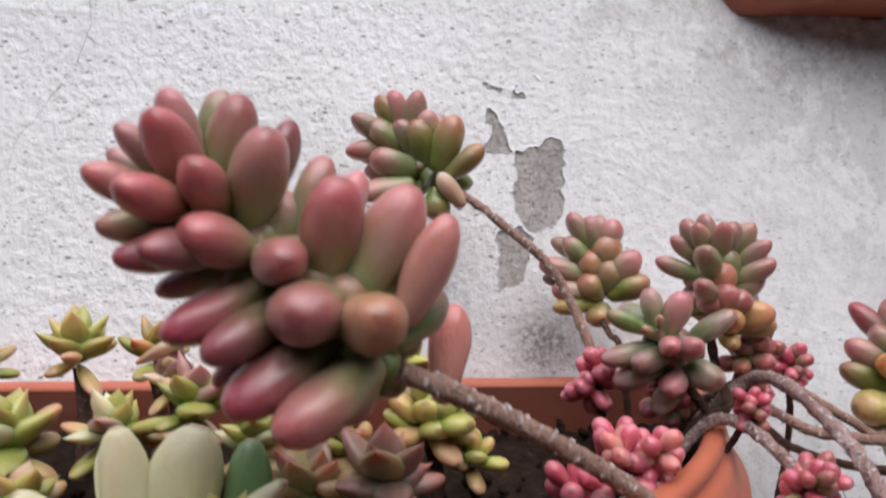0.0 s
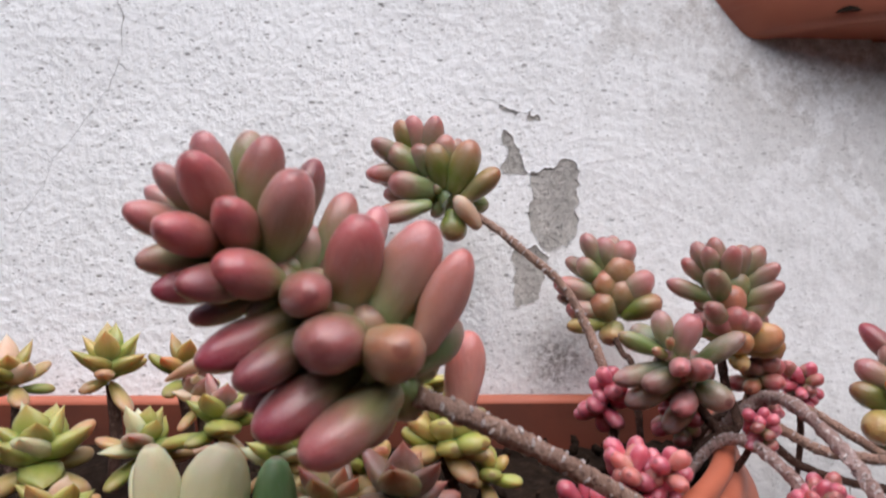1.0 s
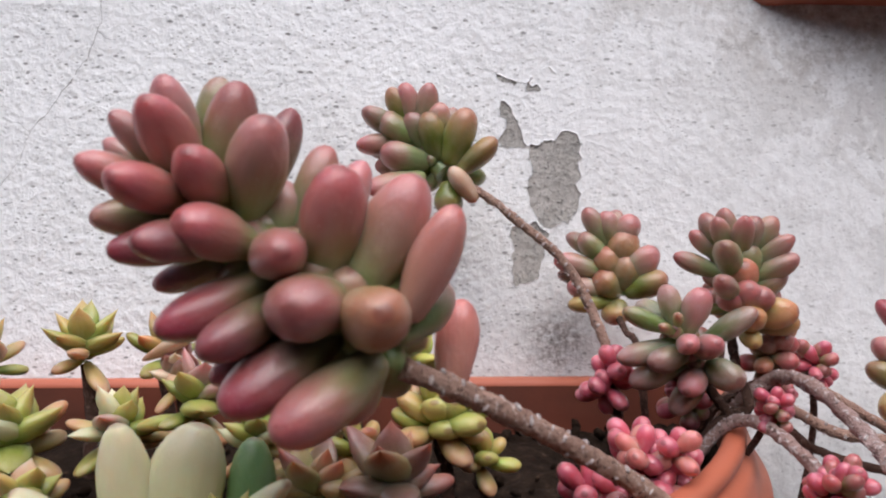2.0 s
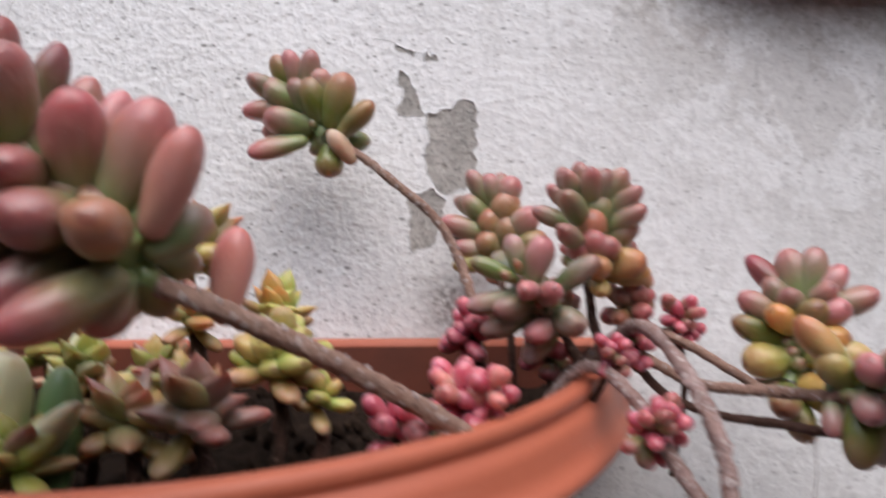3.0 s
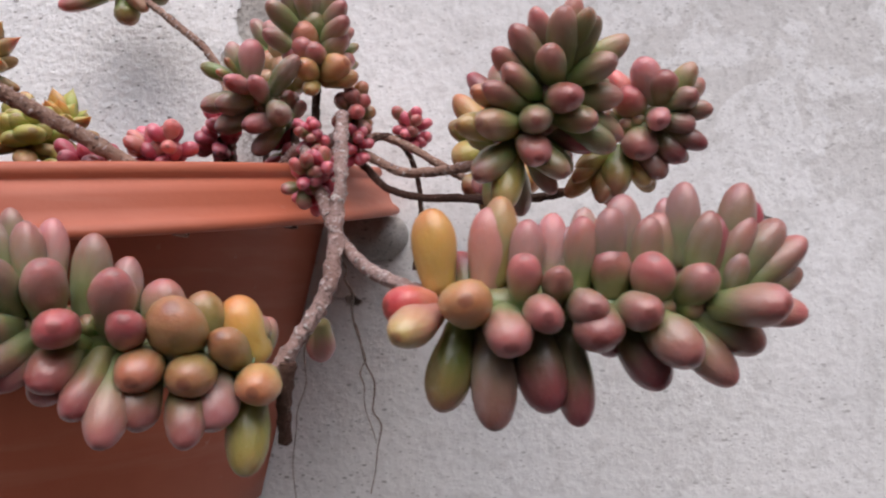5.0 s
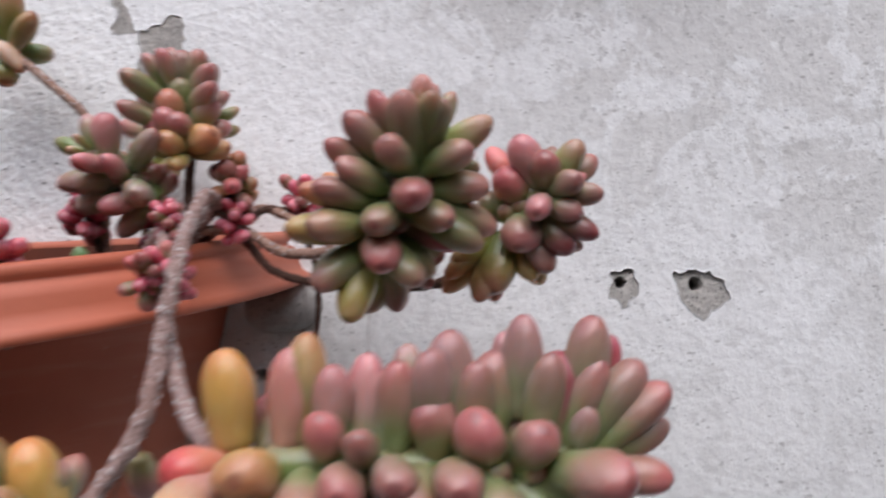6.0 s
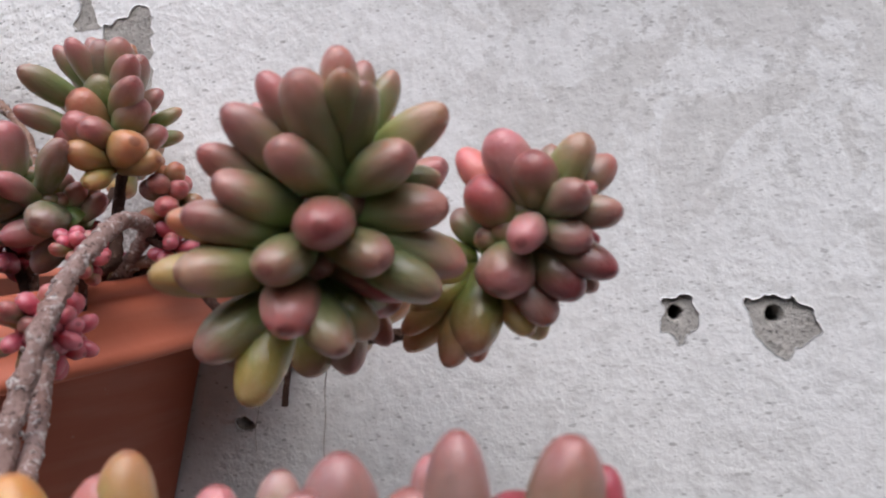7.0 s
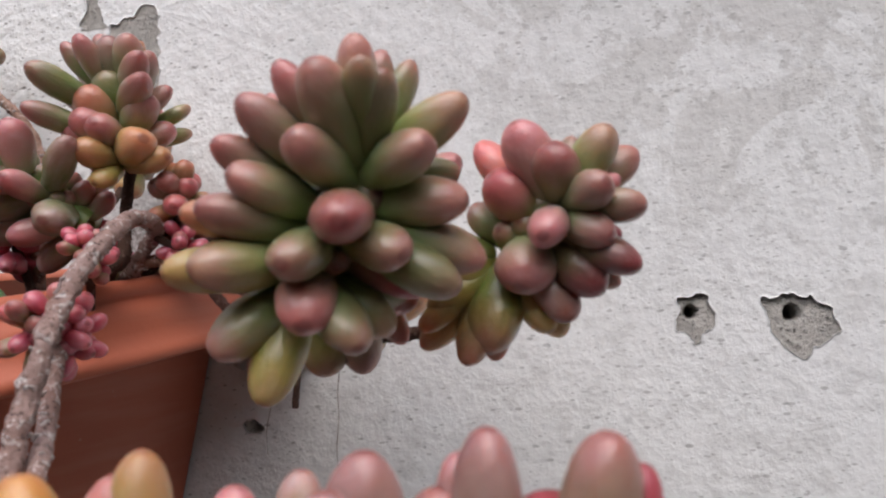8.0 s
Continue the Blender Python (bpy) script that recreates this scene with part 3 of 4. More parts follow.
def build_planter():
    root = thing("planter", (-0.15, -0.1, -0.35), "terracotta-coloured half-oval wall planter with a ribbed rim", "planter")
    cx, half, depth = PLANTER
    n = 72
    out = lambda grow, scale: d_outline(cx, half, depth, grow, n, scale)
    rim = bmesh.new()
    # inner wall in the darkened terracotta, its shade painted in
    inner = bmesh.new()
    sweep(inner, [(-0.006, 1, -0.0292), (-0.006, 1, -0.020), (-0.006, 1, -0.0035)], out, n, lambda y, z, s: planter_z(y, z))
    part("inner_wall", inner, POT_INNER, root, "inner wall with shade in its colour")
    profile = [(-0.006, 1, -0.0035), (-0.006, 1, -0.002), (-0.004, 1, 0.0), (0.001, 1, 0.0), (0.0028, 1, -0.0015), (0.0030, 1, -0.0052), (0.0016, 1, -0.0066), (0.0018, 1, -0.008),
               (0.0050, 1, -0.0098), (0.0066, 1, -0.014), (0.0072, 1, -0.019), (0.0088, 1, -0.0235), (0.0110, 1, -0.0252), (0.0128, 1, -0.0272), (0.0128, 1, -0.0300), (0.0112, 1, -0.0312), (-0.002, 1, -0.0305)]
    sweep(rim, profile, out, n, lambda y, z, s: planter_z(y, z))
    part("rim", rim, POT, root)
    body = bmesh.new()
    steps = 14
    prof = [(-0.003, 1, -0.029), (-0.0085, 0.936, -0.0302), (-0.0096, 0.935, -0.0306), (-0.010, 0.934, -0.0312), (-0.010, 0.933, -0.0325), (-0.010, 0.931, -0.035)] + [(-0.010, 0.931 - 0.215 * (i / steps), -0.033 - 0.181 * (i / steps)) for i in range(1, steps + 1)]
    prof += [(-0.016, 0.71, -0.219), (-0.03, 0.68, -0.220)]
    # the body stands back under the rim
    tucked = lambda grow, scale: d_outline(cx, half - (0.0 if scale == 1 else 0.013), depth - (0.0 if scale == 1 else 0.023), grow, n, scale, None if scale == 1 else -0.0025)
    loops = sweep(body, prof, tucked, n, lambda y, z, s: -0.136 + z + RIM_SLOPE * y * min(1.0, max(0.0, (s - 0.716) / 0.215)))
    body.faces.new(loops[-1][::-1])
    part("pot_body", body, POT, root)
    # soil with crumbs
    bm = bmesh.new()
    rng = random.Random(5)
    rows, cols = 26, 60
    grid = []
    for j in range(rows + 1):
        k = j / rows
        line = d_outline(cx, half * 0.965, depth * 0.965 * k + 0.002, 0, cols)
        grid.append([bm.verts.new((x, y - 0.004, planter_z(y, -0.027) + 0.004 * noise.noise(Vector((x * 60, y * 60, 0))) + 0.003 * noise.noise(Vector((x * 190, y * 190, 4))) - 0.006 * noise.noise(Vector((x * 14, y * 14, 2))))) for x, y in line])
    for j in range(rows):
        for i in range(cols):
            bm.faces.new((grid[j][i], grid[j + 1][i], grid[j + 1][i + 1], grid[j][i + 1]))
    for _ in range(260):
        a, k = rng.uniform(0, math.pi), math.sqrt(rng.random())
        x, y = cx + half * 0.93 * k * math.cos(a), -depth * 0.93 * k * math.sin(a) - 0.006
        r = rng.uniform(0.0012, 0.0035)
        m = Matrix.Translation((x, y, planter_z(y, -0.025))) @ Euler((rng.random() * 6, rng.random() * 6, 0)).to_matrix().to_4x4() @ Matrix.Diagonal((r * 1.5, r, r * 0.8, 1))
        bmesh.ops.create_icosphere(bm, subdivisions=1, radius=1, matrix=m)
    tagged(new("potting_soil", to_mesh("potting_soil", bm, SOIL)), "dark crumbly potting soil in the planter", "soil", kind="stuff")


build_planter()


def build_upper_planter():
    """The worn pot fixed higher on the wall, of which the underside shows."""
    root = thing("upper_planter", (0.24, -0.06, 0.074), "worn terracotta wall pot seen from below", "planter")
    n = 56
    out = lambda grow, scale: d_outline(0.268, 0.185, 0.074, grow, n, scale, -0.0122)
    body = bmesh.new()
    prof = [(-0.030, 0.865, 0.0014), (-0.016, 0.865, 0.0012), (-0.011, 0.865, 0.0005), (-0.006, 0.865, 0.0), (-0.002, 0.872, 0.0008), (0.0, 0.885, 0.004), (0.0, 0.93, 0.014), (0.0, 1.0, 0.032), (0.0, 1.04, 0.06), (0.0, 1.08, 0.11), (0.006, 1.085, 0.113), (0.008, 1.09, 0.135), (0.002, 1.09, 0.138), (-0.006, 1.09, 0.135), (-0.01, 1.08, 0.11)]
    loops = sweep(body, prof, out, n, lambda y, z, s: 0.081 + z)
    body.faces.new(loops[0])
    body.faces.new(loops[-1][::-1])
    bmesh.ops.translate(body, verts=body.verts, vec=(0, 0.0125, 0))
    part("pot_body", body, POT_OLD, root)
    bm = bmesh.new()
    bmesh.ops.create_cone(bm, cap_ends=True, segments=20, radius1=0.012, radius2=0.010, depth=0.006, matrix=Matrix.Translation((0.158, -0.026, 0.0885)))
    part("drain_hole", bm, SOIL, root, "dark drain hole")


build_upper_planter()


# ---- long-stemmed jelly-bean stonecrops ----
BRANCH_GROUP = "jelly-bean stonecrop branches of the planter"


def branch(place, label):
    return thing("stonecrop_branch", place, label, "succulent", BRANCH_GROUP)


def stem(root, points, r0, r1, material=STEM, seed=1, knobs=0.3, rooted=True):
    if rooted:
        points = [Vector(points[0]) - Vector((0, 0, 0.014))] + points
    return part("stem", tube(points, r0, r1, 0.0018, 9, knobs, seed), material, root)


SCAR = stem_material("leaf_scar", (0.56, 0.46, 0.44), (0.74, 0.67, 0.65), (0.82, 0.78, 0.76))


def scars(root, points, r0, r1, seed):
    """Pale crescent scars where the lower leaves have dropped, all round the bare stem."""
    rng = random.Random(seed)
    line = spline(points, 0.0016)
    bm = bmesh.new()
    for i in range(2, len(line) - 2):
        if rng.random() < 0.4:
            continue
        d = (line[i + 1] - line[i - 1]).normalized()
        side = d.orthogonal().normalized()
        o = Matrix.Rotation(i * 2.4 + rng.uniform(-0.5, 0.5), 3, d) @ side
        r = r0 + (r1 - r0) * i / len(line)
        turn = Matrix((d.cross(o), d, o)).transposed().to_4x4()
        size = Matrix.Diagonal((rng.uniform(0.0008, 0.0017), rng.uniform(0.0004, 0.0009), rng.uniform(0.0005, 0.0010), 1))
        bmesh.ops.create_icosphere(bm, subdivisions=1, radius=1, matrix=Matrix.Translation(line[i] + o * r * 0.98) @ turn @ Matrix.Rotation(rng.uniform(-0.5, 0.5), 4, "Z") @ size)
    tagged(part("flaky_bark", bm, SCAR, root, "pale flaking bark with leaf scars", False), kind="stuff")


b = branch((-0.010, -0.172, -0.176), "thick mauve stonecrop shoot leaning out on a woody stem")
way = [(0.004, -0.168, -0.178), (-0.018, -0.182, -0.159), (-0.05, -0.203, -0.138), (-0.082, -0.224, -0.120), (-0.098, -0.231, -0.113)]
stem(b, way, 0.0036, 0.0030, STEM, 2)
scars(b, way, 0.0036, 0.0030, 2)
rosette(b, (-0.097, -0.236, -0.111), (-0.15, -0.226, -0.07), [
    [("q", 100, 254, 51, 34, 10), ("r", 100, 266, 83, 37, 11.5), ("f", 96, 233, 64, 31, 10), ("p", 100, 287, 45, 33, 8.5), ("r", 100, 298, 68, 36, 12),
     ("p", 100, 319, 53, 35, 10.5), ("r", 90, 291, 81, 31, 12), ("f", 99, 356, 59, 34, 10.5), ("r", 98, 344, 75, 34, 12), ("m", 81, 323, 85, 36, 14.5),
     ("d", 79, 5, 72, 36, 10), ("r", 71, 266, 74, 31, 14), ("r", 66, 284, 112, 31, 13), ("d", 81, 230, 65, 34, 10), ("d", 77, 253, 78, 37, 10.5)],
    [("d", 71, 185, 57, 31, 8.5), ("d", 57, 222, 77, 37, 12.5), ("d", 46, 231, 85, 36, 12.5), ("r", 39, 267, 98, 31, 17), ("z", 23, 289, 107, 31, 15.5),
     ("r", 42, 329, 75, 36, 15), ("q", 58, 6, 69, 34, 10.5), ("p", 45, 7, 73, 36, 9), ("q", 29, 352, 84, 40, 15.5), ("s", 8, 352, 81, 40, 12),
     ("r", 7, 225, 83, 38, 15.5), ("d", 27, 216, 82, 39, 15), ("d", 37, 199, 76, 35, 9.5), ("p", 100, 250, 17, 31, 7)],
], 100, "mmfd", 0.030, 0.0145, 0.0085, 3)
leaf(b, "s", (-0.0857, -0.212, -0.128), (-0.0816, -0.211, -0.095), 0.0125)

b = branch((-0.004, -0.083, -0.160), "stonecrop rosette on a long thin arching stem against the wall")
way = [(-0.002, -0.086, -0.162), (-0.004, -0.083, -0.127), (-0.010, -0.072, -0.102), (-0.018, -0.068, -0.084), (-0.028, -0.066, -0.071), (-0.041, -0.064, -0.060), (-0.055, -0.062, -0.048), (-0.068, -0.056, -0.038)]
stem(b, way, 0.0027, 0.0021, STEM, 5)
scars(b, way, 0.0027, 0.0021, 5)
leaf(b, "t", (-0.063, -0.057, -0.048), (-0.079, -0.061, -0.030), 0.0112)
rosette(b, (-0.078, -0.052, -0.033), (-0.099, -0.04, -0.008), [
    [("b", 23, 322, 48, 29, 13.5), ("b", 9, 350, 73, 35, 15), ("x", -2, 4, 100, 31, 12), ("q", 32, 236, 55, 30, 15.5), ("q", 14, 219, 71, 42, 12),
     ("m", 82, 227, 65, 32, 11.5), ("m", 78, 261, 44, 34, 12), ("f", 70, 267, 44, 27, 15), ("m", 52, 307, 45, 24, 12), ("b", 86, 306, 44, 30, 11.5),
     ("m", 83, 323, 51, 31, 11.5), ("m", 72, 342, 65, 33, 11), ("m", 76, 357, 42, 26, 10), ("f", 44, 343, 66, 29, 12), ("m", 37, 10, 65, 30, 10)],
    [("m", 77, 200, 58, 26, 10.5), ("b", -2, 195, 135, 20, 14), ("g", -3, 68, 100, 23, 11.5), ("q", 35, 206, 53, 32, 11.5)],
], 44, "bmgb", 0.020, 0.009, 0.006, 5)

b = branch((0.014, -0.074, -0.160), "small brownish stonecrop rosette close to the wall")
stem(b, [(0.014, -0.076, -0.160), (0.012, -0.070, -0.119), (0.011, -0.055, -0.112), (0.009, -0.044, -0.102)], 0.0018, 0.0017, STEM_DARK, 6)
rosette(b, (0.013, -0.038, -0.096), (0.009, -0.036, -0.068), [
    [("m", 92, 295, 28, 28, 11.5), ("m", 91, 345, 20, 23, 12.5), ("m", 90, 100, 18, 24, 10), ("m", 88, 48, 45, 24, 13), ("f", 67, 281, 44, 25, 12.5),
     ("z", 45, 39, 29, 26, 16), ("z", 34, 306, 24, 21, 15.5), ("z", 11, 39, 29, 23, 17), ("m", 32, 58, 62, 28, 15), ("z", 6, 292, 41, 19, 16.5),
     ("b", 11, 60, 82, 27, 14), ("m", 48, 270, 69, 34, 12), ("m", 36, 249, 74, 32, 10.5), ("m", 13, 270, 74, 28, 12), ("y", 2, 269, 89, 28, 10.5)],
    [("m", 75, 247, 51, 29, 10.5), ("x", 6, 298, 151, 16, 13.5)],
], 50, "bmbq", 0.018, 0.0078, 0.005, 7)

b = branch((0.050, -0.108, -0.165), "upright stonecrop rosette with orange lower leaves")
stem(b, [(0.029, -0.096, -0.166), (0.041, -0.100, -0.1475), (0.050, -0.104, -0.142), (0.0475, -0.098, -0.124), (0.047, -0.093, -0.104)], 0.0024, 0.0022, STEM_DARK, 8)
rosette(b, (0.049, -0.101, -0.103), (0.047, -0.098, -0.073), [
    [("m", 74, 288, 30, 28, 11), ("m", 82, 329, 21, 25, 9.5), ("x", 85, 77, 32, 22, 7), ("f", 71, 43, 49, 29, 11), ("m", 70, 274, 45, 26, 8),
     ("m", 61, 49, 65, 30, 9.5), ("m", 45, 51, 73, 29, 10.5), ("m", 56, 265, 65, 29, 9), ("z", 37, 350, 67, 22, 13), ("q", 19, 326, 85, 22, 12),
     ("q", 16, 9, 85, 22, 12), ("o", -3, 350, 94, 22, 12), ("o", -1, 51, 91, 24, 13.5), ("f", 52, 331, 71, 37, 11), ("m", 60, 324, 42, 32, 7.5)],
    [("m", 61, 355, 46, 32, 9), ("m", 61, 21, 38, 29, 11.5), ("g", 35, 14, 39, 24, 12), ("m", 47, 69, 42, 30, 11), ("q", 8, 349, 69, 24, 12.5),
     ("m", 23, 63, 63, 24, 12), ("m", 39, 91, 59, 25, 8.5), ("g", 24, 123, 61, 29, 6.5), ("g", 14, 129, 74, 27, 6.5), ("q", 9, 100, 72, 22, 10.5),
     ("o", -10, 75, 95, 24, 11), ("m", 22, 326, 79, 36, 9.5), ("y", -10, 353, 126, 18, 8.5)],
], 64, "gbqm", 0.020, 0.0085, 0.006, 9)

b = branch((0.044, -0.112, -0.165), "grey-green and pink stonecrop rosette at the planter's rim")
stem(b, [(0.024, -0.103, -0.168), (0.033, -0.107, -0.150), (0.040, -0.107, -0.146), (0.037, -0.100, -0.138), (0.035, -0.093, -0.130)], 0.0024, 0.0022, STEM_DARK, 9)
rosette(b, (0.035, -0.1, -0.129), (0.015, -0.117, -0.109), [
    [("w", 100, 11, 32, 21, 9.5), ("p", 86, 315, 49, 25, 12), ("g", 100, 103, 41, 25, 8.5), ("g", 100, 256, 27, 17, 4), ("g", 95, 186, 25, 17, 4.5),
     ("p", 76, 227, 47, 25, 9), ("w", 59, 305, 81, 32, 10.5), ("p", 55, 254, 53, 25, 10), ("w", 79, 135, 67, 30, 10.5), ("w", 60, 166, 51, 25, 12),
     ("w", 51, 142, 75, 31, 12), ("p", 22, 192, 61, 25, 11), ("w", 28, 243, 79, 25, 13), ("w", 11, 160, 88, 25, 11), ("w", 93, 62, 73, 25, 11)],
], 64, "qwpq", 0.020, 0.0090, 0.006, 11)

b = branch((0.07, -0.09, -0.165), "large green and mauve stonecrop rosette hanging past the planter")
way = [(0.030, -0.090, -0.168), (0.046, -0.092, -0.146), (0.060, -0.092, -0.1425), (0.072, -0.090, -0.143), (0.085, -0.095, -0.151), (0.098, -0.100, -0.156), (0.127, -0.120, -0.157), (0.146, -0.146, -0.156), (0.158, -0.163, -0.152)]
stem(b, way, 0.0024, 0.0026, STEM, 12)
scars(b, way, 0.0024, 0.0026, 12)
rosette(b, (0.152, -0.173, -0.153), (0.169, -0.181, -0.133), [
    [("f", 100, 46, 31, 34, 9), ("m", 100, 356, 29, 31, 7.5), ("f", 100, 325, 22, 31, 7.5), ("g", 100, 88, 34, 34, 8), ("f", 100, 97, 26, 31, 9),
     ("g", 100, 218, 21, 32, 10.5), ("f", 100, 75, 49, 34, 12), ("m", 97, 52, 61, 34, 9.5), ("m", 87, 57, 76, 35, 11.5), ("m", 94, 34, 77, 30, 6),
     ("q", 64, 59, 83, 35, 9), ("f", 59, 72, 85, 31, 11.5), ("f", 91, 87, 70, 27, 11.5), ("f", 93, 162, 35, 27, 11.5), ("r", 70, 131, 75, 27, 13)],
    [("f", 73, 211, 54, 30, 12.5), ("f", 89, 248, 60, 27, 10.5), ("x", 40, 68, 100, 36, 9.5), ("q", 40, 73, 94, 34, 12), ("y", 10, 76, 109, 37, 11.5),
     ("g", 21, 86, 106, 34, 13.5), ("f", 36, 118, 88, 27, 12.5), ("f", 49, 172, 69, 27, 12), ("d", 27, 206, 75, 30, 12), ("q", 9, 141, 97, 27, 13.5),
     ("f", -7, 107, 129, 31, 13.5), ("y", -10, 144, 131, 34, 12.5), ("f", 0, 167, 89, 31, 12), ("g", 4, 198, 92, 27, 12), ("f", 53, 202, 83, 35, 13)],
    [("f", 72, 220, 84, 37, 12.5)],
], 150, "fgfb", 0.029, 0.0115, 0.0075, 13)

rosette(b, (0.134, -0.125, -0.156), (0.166, -0.16, -0.146), [
    [("y", 32, 41, 107, 20, 12.5), ("o", 36, 24, 110, 36, 12.5), ("p", 47, 60, 74, 20, 12), ("p", 37, 135, 75, 20, 12), ("b", 36, 171, 102, 32, 14.5),
     ("m", 45, 192, 101, 33, 12.5), ("m", 63, 202, 83, 29, 9.5), ("m", 75, 196, 57, 24, 14.5), ("p", 16, 156, 99, 20, 8.5)],
], 10, "mpyb", 0.022, 0.0095, 0.004, 23)

b = branch((0.07, -0.08, -0.165), "brown and yellow stonecrop rosette behind the large one")
stem(b, [(0.030, -0.077, -0.168), (0.050, -0.077, -0.143), (0.064, -0.078, -0.136), (0.078, -0.080, -0.132), (0.094, -0.086, -0.138), (0.112, -0.094, -0.150), (0.126, -0.093, -0.158), (0.135, -0.090, -0.157)], 0.0021, 0.0022, STEM, 25)
rosette(b, (0.139, -0.09, -0.159), (0.151, -0.085, -0.122), [
    [("d", 95, 250, 55, 37, 12), ("m", 100, 261, 29, 30, 13.5), ("m", 100, 326, 10, 30, 13.5), ("p", 100, 49, 31, 27, 12), ("m", 85, 267, 58, 26, 12),
     ("m", 74, 261, 77, 32, 13.5), ("a", 70, 302, 85, 25, 13), ("m", 86, 311, 76, 25, 11.5), ("b", 54, 258, 85, 31, 13), ("y", 42, 268, 117, 25, 17.5)],
    [("b", 79, 346, 81, 25, 13), ("p", 87, 17, 79, 25, 14.5), ("m", 93, 359, 66, 25, 11.5), ("m", 89, 59, 59, 34, 13.5), ("a", 53, 29, 77, 25, 16),
     ("y", 42, 49, 84, 32, 17.5), ("b", 2, 53, 151, 26, 14.5), ("b", 7, 334, 133, 25, 13), ("a", 10, 51, 97, 33, 20.5)],
], 50, "mmbo", 0.022, 0.0095, 0.005, 25)

b = branch((0.07, -0.085, -0.170), "pink-tipped stonecrop rosette on a low dark stem")
stem(b, [(0.028, -0.083, -0.168), (0.046, -0.083, -0.144), (0.059, -0.083, -0.1425), (0.071, -0.085, -0.149), (0.084, -0.090, -0.162), (0.104, -0.100, -0.169), (0.123, -0.110, -0.171), (0.149, -0.120, -0.174), (0.180, -0.128, -0.170), (0.203, -0.138, -0.156)], 0.0020, 0.0022, STEM_DARK, 14)
rosette(b, (0.199, -0.146, -0.151), (0.215, -0.156, -0.14), [
    [("p", 89, 122, 83, 20, 10), ("p", 95, 37, 71, 26, 12.5), ("r", 100, 60, 51, 20, 11.5), ("m", 100, 336, 61, 20, 8), ("g", 100, 8, 17, 24, 10),
     ("q", 100, 285, 33, 24, 10), ("m", 100, 130, 31, 20, 9.5), ("p", 100, 214, 15, 17, 6), ("m", 99, 204, 39, 22, 9.5), ("m", 81, 175, 53, 20, 10.5),
     ("d", 71, 196, 64, 28, 10.5), ("d", 85, 234, 74, 20, 5.5), ("d", 53, 190, 78, 25, 12.5), ("m", 54, 215, 81, 27, 9), ("m", 47, 143, 103, 20, 14.5)],
    [("r", 59, 46, 83, 20, 13), ("s", 69, 21, 92, 28, 10.5), ("h", 25, 184, 89, 26, 11), ("y", 14, 201, 104, 28, 11), ("b", 2, 155, 120, 29, 14.5),
     ("o", -10, 131, 148, 34, 10.5), ("z", -10, 149, 122, 32, 9.5), ("z", -10, 180, 130, 29, 8), ("o", -10, 130, 161, 20, 9.5)],
    [("o", -10, 115, 130, 31, 7.5), ("o", -10, 145, 125, 29, 8.5), ("b", -10, 156, 118, 27, 12), ("y", -10, 184, 88, 25, 9.5), ("y", -10, 110, 130, 26, 9.5), ("b", -10, 61, 107, 21, 9.5), ("y", -10, 98, 125, 18, 8.5)],
], 110, "fpbm", 0.023, 0.0100, 0.0065, 15)

